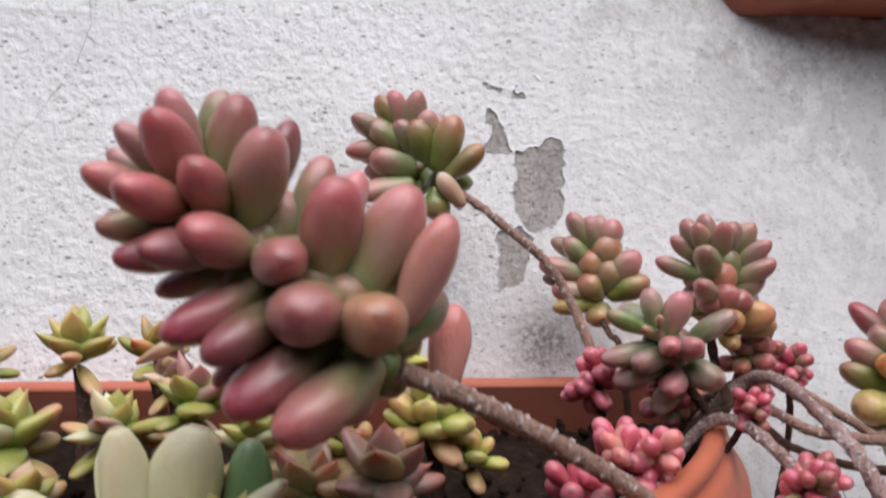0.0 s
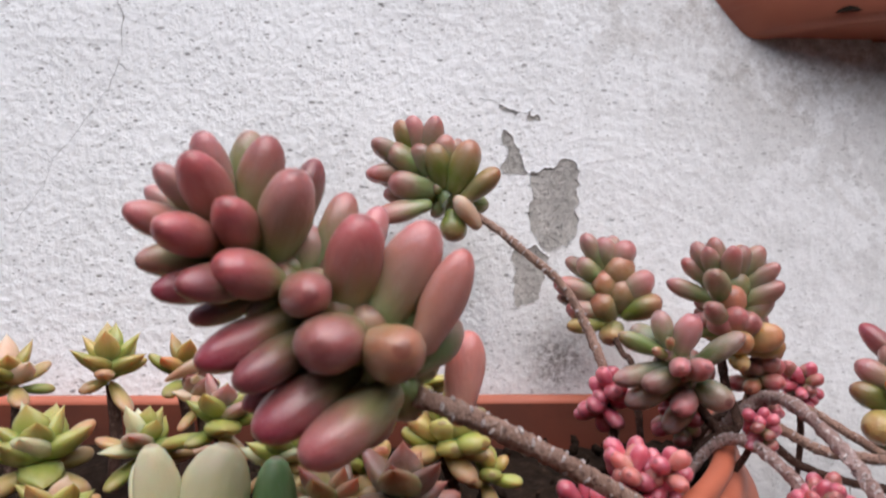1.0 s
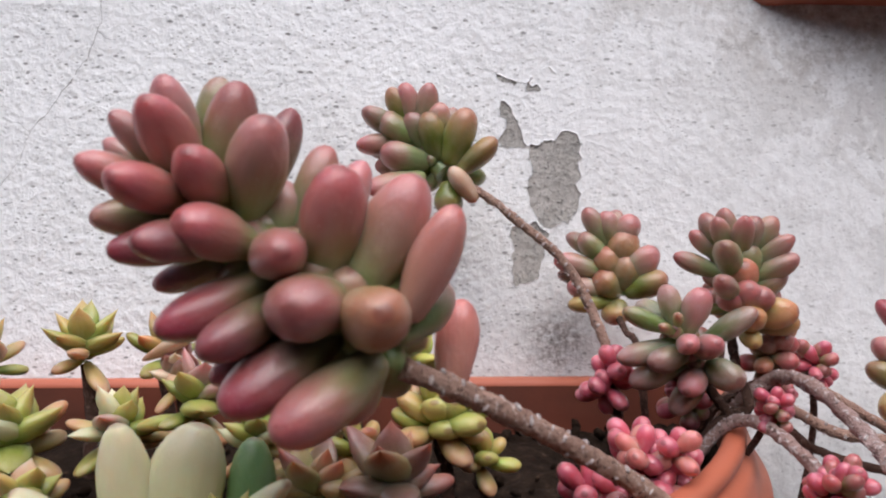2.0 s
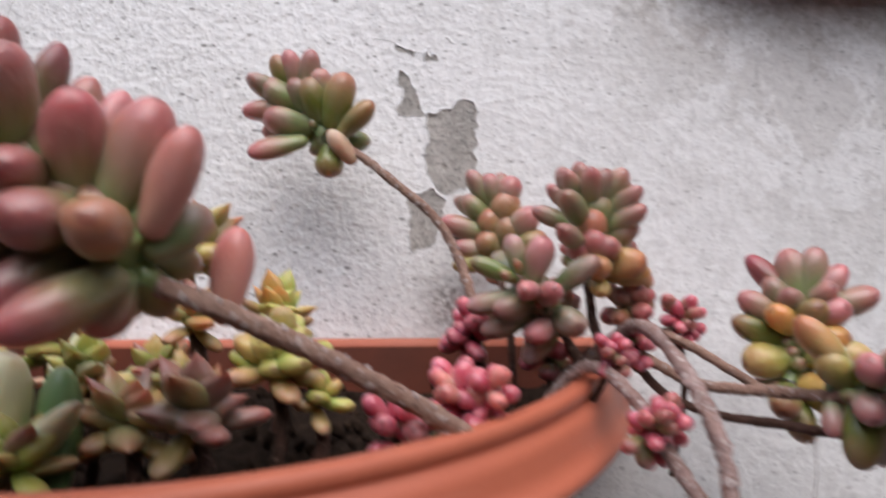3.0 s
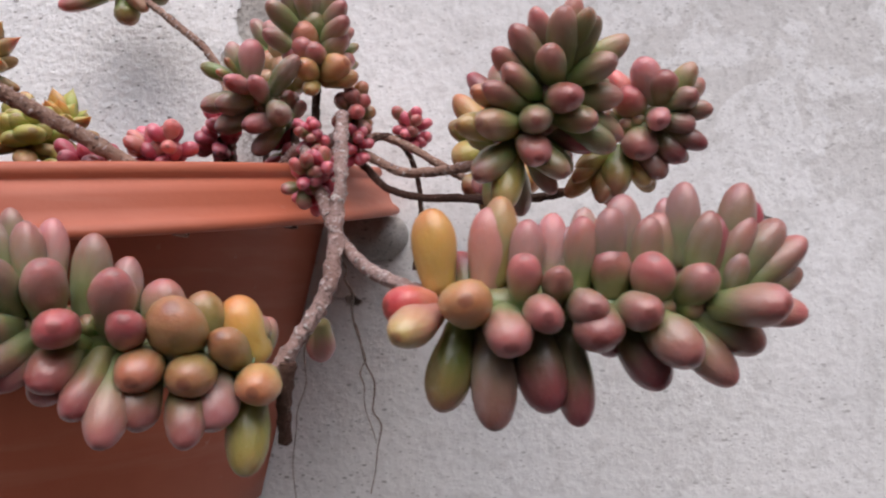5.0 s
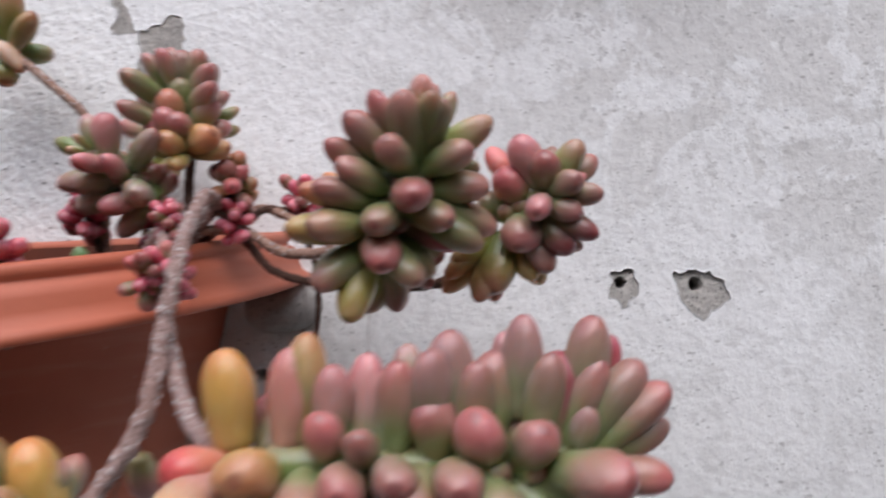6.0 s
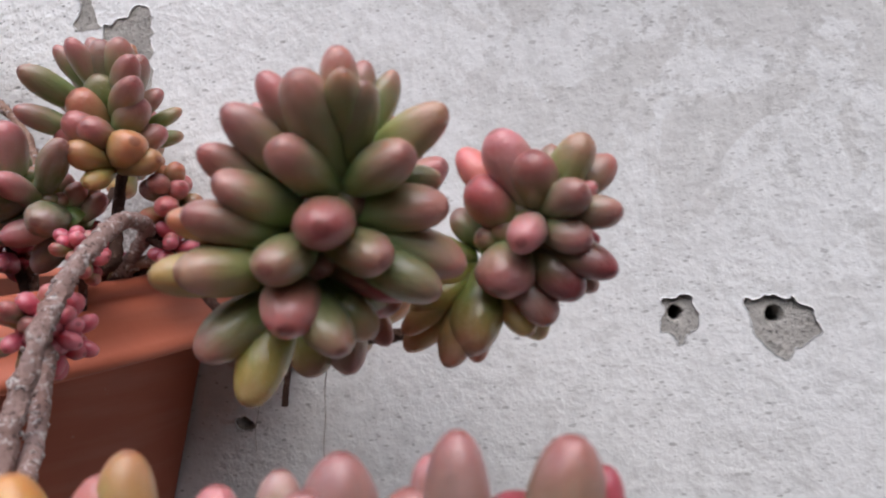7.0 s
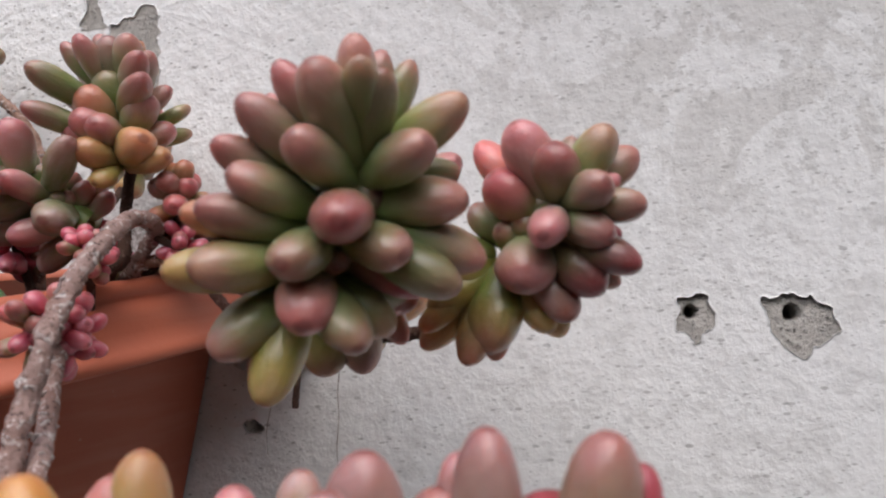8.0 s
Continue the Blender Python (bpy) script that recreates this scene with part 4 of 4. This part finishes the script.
b = branch((0.045, -0.12, -0.165), "long drooping stonecrop shoot with red and yellow lower leaves")
way = [(0.022, -0.106, -0.168), (0.037, -0.113, -0.148), (0.047, -0.125, -0.147), (0.056, -0.142, -0.158), (0.066, -0.160, -0.180), (0.076, -0.176, -0.196), (0.092, -0.202, -0.209), (0.106, -0.222, -0.215), (0.120, -0.232, -0.220)]
stem(b, way, 0.0026, 0.0027, STEM_PALE, 16)
scars(b, way, 0.0026, 0.0027, 16)
rosette(b, (0.122, -0.231, -0.223), (0.216, -0.227, -0.224), [
    [("a", -1, 359, 96, 34, 14), ("c", -1, 88, 150, 21, 15), ("i", -1, 111, 118, 30, 13), ("o", 8, 87, 91, 26, 16), ("b", 8, 172, 105, 36, 14.5),
     ("h", 17, 172, 90, 41, 14.5), ("q", 21, 121, 88, 26, 15), ("d", 30, 173, 79, 36, 15.5), ("d", 44, 176, 85, 40, 12), ("s", 14, 360, 85, 34, 12.5),
     ("o", 17, 359, 84, 38, 12), ("q", 28, 46, 92, 23, 11), ("q", 40, 61, 94, 23, 9.5), ("p", 36, 359, 83, 32, 10.5), ("p", 32, 350, 94, 26, 8)],
    [("p", 43, 3, 86, 27, 9), ("w", 49, 355, 86, 34, 9), ("p", 62, 2, 87, 38, 13), ("r", 60, 15, 95, 21, 13.5), ("q", 74, 47, 98, 23, 13.5),
     ("q", 74, 0, 84, 32, 13), ("p", 82, 4, 84, 42, 11), ("p", 78, 357, 86, 37, 7.5), ("d", 90, 2, 77, 32, 15), ("m", 98, 6, 79, 42, 12),
     ("d", 100, 1, 72, 37, 9), ("m", 98, 11, 55, 35, 13.5), ("q", 100, 19, 42, 34, 11), ("m", 100, 15, 25, 28, 9.5), ("w", 100, 31, 82, 20, 7.5)],
    [("m", 84, 53, 73, 20, 12), ("q", 92, 90, 55, 32, 14.5), ("q", 98, 114, 16, 28, 11.5), ("q", 86, 167, 32, 29, 14), ("q", 80, 166, 55, 33, 14),
     ("q", 70, 128, 68, 30, 16.5), ("d", 60, 172, 62, 32, 15), ("r", 54, 115, 96, 26, 15)],
    [("q", 33, 98, 88, 24, 12.5), ("m", 47, 92, 86, 24, 12.5), ("q", 64, 96, 84, 25, 13), ("p", 27, 12, 84, 30, 11), ("q", 47, 14, 86, 31, 10.5), ("p", 56, 12, 85, 34, 11), ("m", 69, 16, 84, 31, 10.5), ("m", 87, 16, 78, 33, 11), ("q", 94, 14, 66, 33, 10.5)],
], 110, "mqfd", 0.027, 0.0125, 0.0075, 17, 0.72)

b = branch((0.075, -0.105, -0.165), "green and mauve stonecrop shoot on a bare hanging stem")
way = [(0.030, -0.092, -0.168), (0.048, -0.094, -0.144), (0.060, -0.099, -0.1325), (0.064, -0.108, -0.129), (0.067, -0.126, -0.131), (0.0725, -0.154, -0.147), (0.075, -0.170, -0.163), (0.076, -0.178, -0.176), (0.0755, -0.183, -0.188), (0.076, -0.190, -0.203), (0.074, -0.196, -0.217), (0.067, -0.202, -0.231), (0.058, -0.209, -0.246)]
stem(b, way, 0.0028, 0.0031, STEM_PALE, 18, 0.5)
scars(b, way, 0.0028, 0.0031, 18)
stem(b, [(0.062, -0.209, -0.243), (0.060, -0.207, -0.259), (0.059, -0.202, -0.274)], 0.0034, 0.0026, STEM_DARK, 19, 0.3, False)
rosette(b, (0.056, -0.206, -0.247), (-0.021, -0.238, -0.226), [
    [("a", 3, 6, 48, 31, 17), ("o", 2, 254, 74, 26, 15), ("x", 13, 294, 60, 26, 13.5), ("x", 30, 251, 78, 26, 16), ("z", 51, 245, 83, 26, 15),
     ("x", 37, 303, 71, 30, 19.5), ("x", 26, 1, 66, 26, 14), ("q", 47, 359, 77, 26, 14), ("r", 60, 289, 83, 26, 13), ("m", 67, 314, 84, 34, 14),
     ("p", 64, 9, 81, 31, 11), ("m", 77, 356, 81, 36, 12.5), ("m", 91, 317, 82, 30, 14), ("p", 88, 3, 73, 39, 9.5), ("m", 96, 354, 73, 36, 11.5)],
    [("m", 100, 2, 69, 40, 8), ("m", 100, 2, 60, 38, 10), ("m", 99, 310, 62, 31, 12.5), ("m", 100, 346, 45, 36, 11), ("m", 100, 300, 13, 23, 12),
     ("q", 99, 258, 65, 31, 12.5), ("r", 86, 275, 92, 26, 14), ("q", 93, 232, 66, 31, 13), ("r", 93, 213, 75, 27, 13), ("r", 79, 218, 75, 26, 14),
     ("q", 79, 200, 78, 27, 13.5), ("r", 67, 213, 82, 32, 14), ("r", 54, 213, 98, 32, 14), ("p", 27, 214, 102, 28, 17), ("y", 9, 195, 98, 39, 14.5)],
    [("r", 36, 215, 99, 36, 14), ("q", 62, 215, 93, 40, 14)],
], 110, "fgfq", 0.027, 0.0125, 0.0075, 19, 0.72)
leaf(b, "r", (0.070, -0.192, -0.226), (0.068, -0.178, -0.246), 0.012)

# a bare side stem hanging down
r = thing("bare_stem", (0.10, -0.095, -0.144), "thin bare dark stem hanging from the planter", "stem")
stem(r, [(0.030, -0.080, -0.168), (0.050, -0.082, -0.143), (0.069, -0.084, -0.138), (0.084, -0.083, -0.132), (0.094, -0.076, -0.140), (0.099, -0.067, -0.155), (0.100, -0.061, -0.173), (0.098, -0.057, -0.190), (0.095, -0.055, -0.206)], 0.0019, 0.0014, STEM_DARK, 21)


# ---- small coral stonecrops ----
def bead_cluster(place, n, size, spread, tints, label, seed, foot):
    """A tight bunch of small round leaves on short shoots."""
    rng = random.Random(seed)
    place = Vector(place)
    root = thing("coral_stonecrop", foot, label, "succulent", "small coral stonecrops")
    heads = [place + Vector((rng.uniform(-1, 1), rng.uniform(-1, 1), rng.uniform(-0.6, 0.6))) * spread for _ in range(max(1, n // 9))]
    for h in heads:
        ax = Vector((rng.uniform(-0.6, 0.6), rng.uniform(-0.9, 0.1), 1)).normalized()
        x, y, z = axis_frame(h, h + ax)
        for i in range(n // len(heads)):
            s = i / (n // len(heads))
            a, e = radians(i * 137.5 + seed * 31), radians(125 - 105 * s)
            d = z * math.cos(e) + (x * math.cos(a) + y * math.sin(a)) * math.sin(e)
            q = h + z * (s - 0.5) * size * 1.2
            leaf(root, rng.choice(tints), q, q + d * size * rng.uniform(0.85, 1.15), size * rng.uniform(0.60, 0.72), "bean", rng)
        part("stem", tube([Vector(foot), (Vector(foot) + h) / 2 + Vector((0.002, 0.001, -0.002)), h], 0.0016, 0.0014, 0.003, 6, 0.2, seed), STEM_DARK, root)


bead_cluster((-0.009, -0.160, -0.154), 50, 0.0116, 0.0085, "jjsj", "coral-pink bead-leaved stonecrop on the soil", 3, (-0.008, -0.158, -0.186))
bead_cluster((-0.030, -0.170, -0.163), 18, 0.0124, 0.007, "jpw", "pale pink stonecrop sprig on the soil", 31, (-0.028, -0.168, -0.188))
bead_cluster((-0.004, -0.087, -0.131), 21, 0.0124, 0.006, "jjjr", "red bead-leaved stonecrop sprig", 4, (0.000, -0.087, -0.176))
bead_cluster((0.059, -0.150, -0.167), 44, 0.0100, 0.0062, "jjjr", "red bead-leaved stonecrop hanging over the rim", 6, (0.056, -0.142, -0.157))
bead_cluster((0.052, -0.124, -0.141), 18, 0.0087, 0.001, "jjjr", "red bead-leaved stonecrop sprig at the rim", 7, (0.032, -0.106, -0.175))
bead_cluster((0.067, -0.091, -0.121), 17, 0.0135, 0.001, "hhrz", "brown-red stonecrop sprig beside the stems", 8, (0.060, -0.099, -0.134))
bead_cluster((0.068, -0.092, -0.139), 18, 0.0094, 0.001, "jjjr", "red bead-leaved stonecrop sprig between stems", 9, (0.061, -0.100, -0.134))
bead_cluster((0.097, -0.074, -0.128), 18, 0.0108, 0.001, "jjr", "pink stonecrop sprig beside the wall", 10, (0.078, -0.080, -0.132))
bead_cluster((0.028, -0.088, -0.140), 18, 0.0124, 0.006, "jrd", "dark red stonecrop sprig under the rosettes", 11, (0.028, -0.088, -0.176))


# ---- yellow-green star-shaped stonecrops ----
def star(place, lean, n, length, width, tints, label, seed, foot, low="kyk", shape="blade"):
    """An open rosette of thick pointed leaves on a short stem."""
    rng = random.Random(seed)
    place, ax = Vector(place), Vector(lean).normalized()
    root = thing("star_stonecrop", foot, label, "succulent", "star-shaped stonecrops")
    x, y, z = axis_frame(place, place + ax)
    n = round(n * 0.86)
    for i in range(n):
        s = i / n
        a, e = radians(i * 137.5 + seed * 53 + rng.uniform(-16, 16)), radians(102 - 80 * s ** 0.85 + rng.uniform(-14, 14))
        d = z * math.cos(e) + (x * math.cos(a) + y * math.sin(a)) * math.sin(e)
        q = place + z * (s - 0.6) * length * 0.4
        k = length * (1 - 0.30 * s) * rng.uniform(0.74, 1.15)
        outer = s < 0.34
        leaf(root, rng.choice(low[0] + "vvv" if outer else tints), q, q + d * k * (0.85 if outer else 1.0), width * (0.82 if outer else 1.12 - 0.3 * s) * rng.uniform(0.85, 1.1), "spoon" if outer else shape, rng)
    part("stem", tube([Vector(foot), (Vector(foot) + place) / 2 + Vector((0.003, 0, -0.002)), place - z * length * 0.3], 0.003, 0.0026, 0.003, 7, 0.2, seed), STEM_DARK, root)


star((-0.243, -0.088, -0.117), (0.0, -0.35, 1), 17, 0.026, 0.012, "kkky", "yellow-green pointed stonecrop rosette above the rim", 1, (-0.240, -0.088, -0.177))
star((-0.292, -0.080, -0.122), (-0.2, -0.4, 1), 15, 0.026, 0.012, "kyt", "yellowish stonecrop rosette with red tips", 2, (-0.290, -0.085, -0.177))
star((-0.254, -0.128, -0.150), (0.1, -0.6, 1), 20, 0.032, 0.016, "kkke", "large lime-green pointed stonecrop rosette", 3, (-0.252, -0.122, -0.184))
star((-0.212, -0.125, -0.146), (0.3, -0.5, 1), 16, 0.024, 0.012, "kkew", "pale lime stonecrop rosette low in the planter", 4, (-0.210, -0.122, -0.182))
star((-0.178, -0.135, -0.134), (0.1, -0.4, 1), 18, 0.028, 0.012, "kkkp", "lime-green upright stonecrop rosette", 5, (-0.178, -0.135, -0.182))
star((-0.197, -0.100, -0.128), (-0.1, -0.4, 1), 14, 0.020, 0.010, "tph", "small pinkish stonecrop rosette", 6, (-0.197, -0.100, -0.177))
star((-0.213, -0.075, -0.118), (0.2, -0.2, 1), 10, 0.026, 0.011, "yto", "pale orange stonecrop rosette by the wall", 7, (-0.210, -0.078, -0.174))
star((-0.097, -0.090, -0.123), (0.2, -0.4, 1), 24, 0.024, 0.012, "lyua", "yellow-orange stonecrop rosette near the wall", 8, (-0.096, -0.092, -0.177))
star((-0.085, -0.142, -0.141), (0.3, -0.5, 1), 24, 0.024, 0.0155, "llly", "bright yellow-green stonecrop cushion", 9, (-0.086, -0.140, -0.184), "lyl", "spoon")
star((-0.069, -0.138, -0.156), (0.4, -0.5, 0.8), 9, 0.016, 0.010, "lly", "bright lime stonecrop sprig on the soil", 10, (-0.072, -0.136, -0.186), "ly", "spoon")
star((-0.127, -0.120, -0.094), (0.3, -0.3, 1), 20, 0.029, 0.016, "yyua", "yellow-orange stonecrop rosette on a tall stem", 17, (-0.122, -0.122, -0.184), "ouy")
star((-0.120, -0.135, -0.124), (0.2, -0.5, 0.7), 14, 0.020, 0.010, "uoh", "rusty orange stonecrop sprig among lime ones", 18, (-0.118, -0.134, -0.184), "oh")
star((-0.103, -0.180, -0.155), (0.3, -0.6, 1), 18, 0.029, 0.0145, "hzuh", "rust-tipped yellow-green stonecrop rosette on the soil", 11, (-0.103, -0.178, -0.190), "hhu")
star((-0.128, -0.178, -0.158), (-0.1, -0.6, 1), 16, 0.025, 0.0125, "uuzh", "dull green stonecrop rosette with rust-red tips", 12, (-0.128, -0.176, -0.190), "uo")
star((-0.147, -0.168, -0.142), (-0.1, -0.5, 1), 16, 0.020, 0.010, "lke", "fresh lime stonecrop sprig", 19, (-0.146, -0.166, -0.188), "ke")
star((-0.114, -0.155, -0.150), (0.1, -0.5, 1), 14, 0.018, 0.010, "uky", "small rust and lime stonecrop rosette", 20, (-0.113, -0.153, -0.186), "uk", "spoon")
star((-0.140, -0.120, -0.148), (0.0, -0.5, 1), 16, 0.024, 0.012, "kkyh", "lime and rust stonecrop rosette", 13, (-0.140, -0.120, -0.184))
star((-0.228, -0.165, -0.164), (0.2, -0.5, 1), 14, 0.024, 0.012, "kykt", "yellow stonecrop rosette behind the front rim", 14, (-0.226, -0.163, -0.190))
star((-0.296, -0.140, -0.152), (-0.2, -0.5, 1), 16, 0.028, 0.013, "kkye", "lime stonecrop rosette at the planter's end", 15, (-0.294, -0.138, -0.184))
star((-0.150, -0.205, -0.165), (0.0, -0.6, 1), 14, 0.022, 0.011, "kkhy", "small lime stonecrop rosette behind the front rim", 16, (-0.150, -0.203, -0.192))


def withered_leaves():
    """Tan withered leaves caught between the rosettes."""
    for place, tip, w in (((-0.214, -0.096, -0.122), (-0.188, -0.110, -0.110), 0.0105), ((-0.262, -0.100, -0.140), (-0.246, -0.116, -0.150), 0.010), ((-0.190, -0.105, -0.150), (-0.212, -0.118, -0.156), 0.009), ((-0.120, -0.165, -0.168), (-0.106, -0.172, -0.172), 0.010)):
        root = thing("withered_leaf", place, "tan withered succulent leaf lying among green rosettes", "leaf", "withered leaves")
        leaf(root, "t", place, tip, w, "spoon", random.Random(2))


withered_leaves()


# ---- pale thick-leaved plant at the front ----
def pale_plant():
    foot = (-0.178, -0.188, -0.188)
    root = thing("pale_succulent", foot, "pale green succulent with thick upright paddle leaves", "succulent")
    c = Vector((-0.176, -0.190, -0.188))
    for tip, w in (((-0.184, -0.196, -0.132), 0.0175), ((-0.160, -0.191, -0.133), 0.026), ((-0.210, -0.206, -0.150), 0.020), ((-0.131, -0.204, -0.148), 0.016), ((-0.160, -0.212, -0.151), 0.018), ((-0.196, -0.170, -0.142), 0.018), ((-0.204, -0.186, -0.160), 0.016)):
        leaf(root, "e", c, tip, w, "spoon", random.Random(int(w * 9e4)))
    root = thing("green_leaf_sprig", (-0.146, -0.192, -0.176), "single fresh green leaf standing in the soil", "succulent")
    leaf(root, "n", (-0.147, -0.188, -0.188), (-0.145, -0.187, -0.138), 0.0165, "spoon", random.Random(4))
    root = thing("green_leaf_sprig", (0.004, -0.104, -0.168), "single bright green leaf standing in the soil", "succulent")
    leaf(root, "n", (0.003, -0.106, -0.178), (0.000, -0.112, -0.149), 0.011, "spoon", random.Random(4))


pale_plant()


# ---- hanging roots and the mortar on the wall ----
def roots():
    for pts, r in (([(0.074, -0.176, -0.200), (0.079, -0.176, -0.212), (0.081, -0.172, -0.231), (0.087, -0.170, -0.255), (0.090, -0.170, -0.274), (0.088, -0.170, -0.302)], 0.0006),
                   ([(0.081, -0.172, -0.231), (0.084, -0.175, -0.246), (0.084, -0.176, -0.262), (0.089, -0.174, -0.280)], 0.0004),
                   ([(0.068, -0.198, -0.228), (0.066, -0.199, -0.245), (0.062, -0.200, -0.270), (0.061, -0.200, -0.310)], 0.0003),
                   ([(0.104, -0.100, -0.169), (0.106, -0.102, -0.190), (0.104, -0.103, -0.215)], 0.0002),
                   ([(0.136, -0.116, -0.172), (0.138, -0.116, -0.200), (0.136, -0.116, -0.240)], 0.0002)):
        root = thing("hanging_root", pts[0], "thin brown aerial root hanging from a stem", "root", "aerial roots")
        rng = random.Random(round(pts[0][0] * 1e4))
        line = [Vector(pts[0])]
        for a, b in zip(pts, pts[1:]):
            for k in (0.33, 0.67, 1.0):
                line.append(Vector(a).lerp(Vector(b), k) + Vector((rng.uniform(-1, 1), rng.uniform(-1, 1), 0)) * 0.0016)
        part("fibre", tube(line, r * 1.05, r * 0.5, 0.002, 5, 0.4, 3), ROOT, root)
    bm = bmesh.new()
    bmesh.ops.create_icosphere(bm, subdivisions=4, radius=1, matrix=Matrix.Translation((0.062, 0.0, -0.182)) @ Matrix.Diagonal((0.024, 0.020, 0.017, 1)))
    for v in bm.verts:
        v.co += Vector((1, -1, 1)) * 0.0022 * noise.noise(v.co * 90)
    tagged(new("mortar_lump", to_mesh("mortar_lump", bm, MORTAR)), "grey lump of mortar on the wall under the planter's rim", "mortar")


roots()


def cracks():
    """Hairline cracks in the paint."""
    dark = cement_material("crack_dirt", (0.26, 0.245, 0.235), (0.17, 0.16, 0.15))
    for pts, r in (([(-0.286, 0.116), (-0.284, 0.103), (-0.280, 0.092), (-0.279, 0.068), (-0.283, 0.055), (-0.287, 0.0445), (-0.295, 0.032)], 0.00022),
                   ([(-0.295, 0.032), (-0.307, 0.013), (-0.318, 0.001), (-0.322, -0.015), (-0.330, -0.0265), (-0.340, -0.040)], 0.00016),
                   ([(-0.280, 0.060), (-0.275, 0.056), (-0.271, 0.055)], 0.00012), ([(-0.318, 0.001), (-0.324, 0.006), (-0.333, 0.007)], 0.00010), ([(-0.060, 0.041), (-0.052, 0.040), (-0.046, 0.037)], 0.00014), ([(-0.036, 0.033), (-0.030, 0.032), (-0.026, 0.029)], 0.00014)):
        rng = random.Random(len(pts))
        line = []
        for (ax, az), (bx, bz) in zip(pts, pts[1:]):
            for k in range(5):
                x, z = ax + (bx - ax) * k / 5 + rng.uniform(-1, 1) * 0.0007, az + (bz - az) * k / 5 + rng.uniform(-1, 1) * 0.0007
                line.append((x, -0.0012 * noise.noise(Vector((x * 130, z * 130, 3)) * 0.12), z))
        bm = tube(line, r, r * 0.6, 0.001, 5, 0.9, 4)
        add_mesh("crack", to_mesh("crack", bm, dark), bpy.data.objects["wall_north"])


cracks()

# ---- the plan is laid out in units of U metres ----
for ob in list(scene.collection.objects):
    if ob.parent is None and ob.type in {"MESH", "EMPTY"}:
        ob.matrix_basis = Matrix.Scale(U, 4) @ ob.matrix_basis
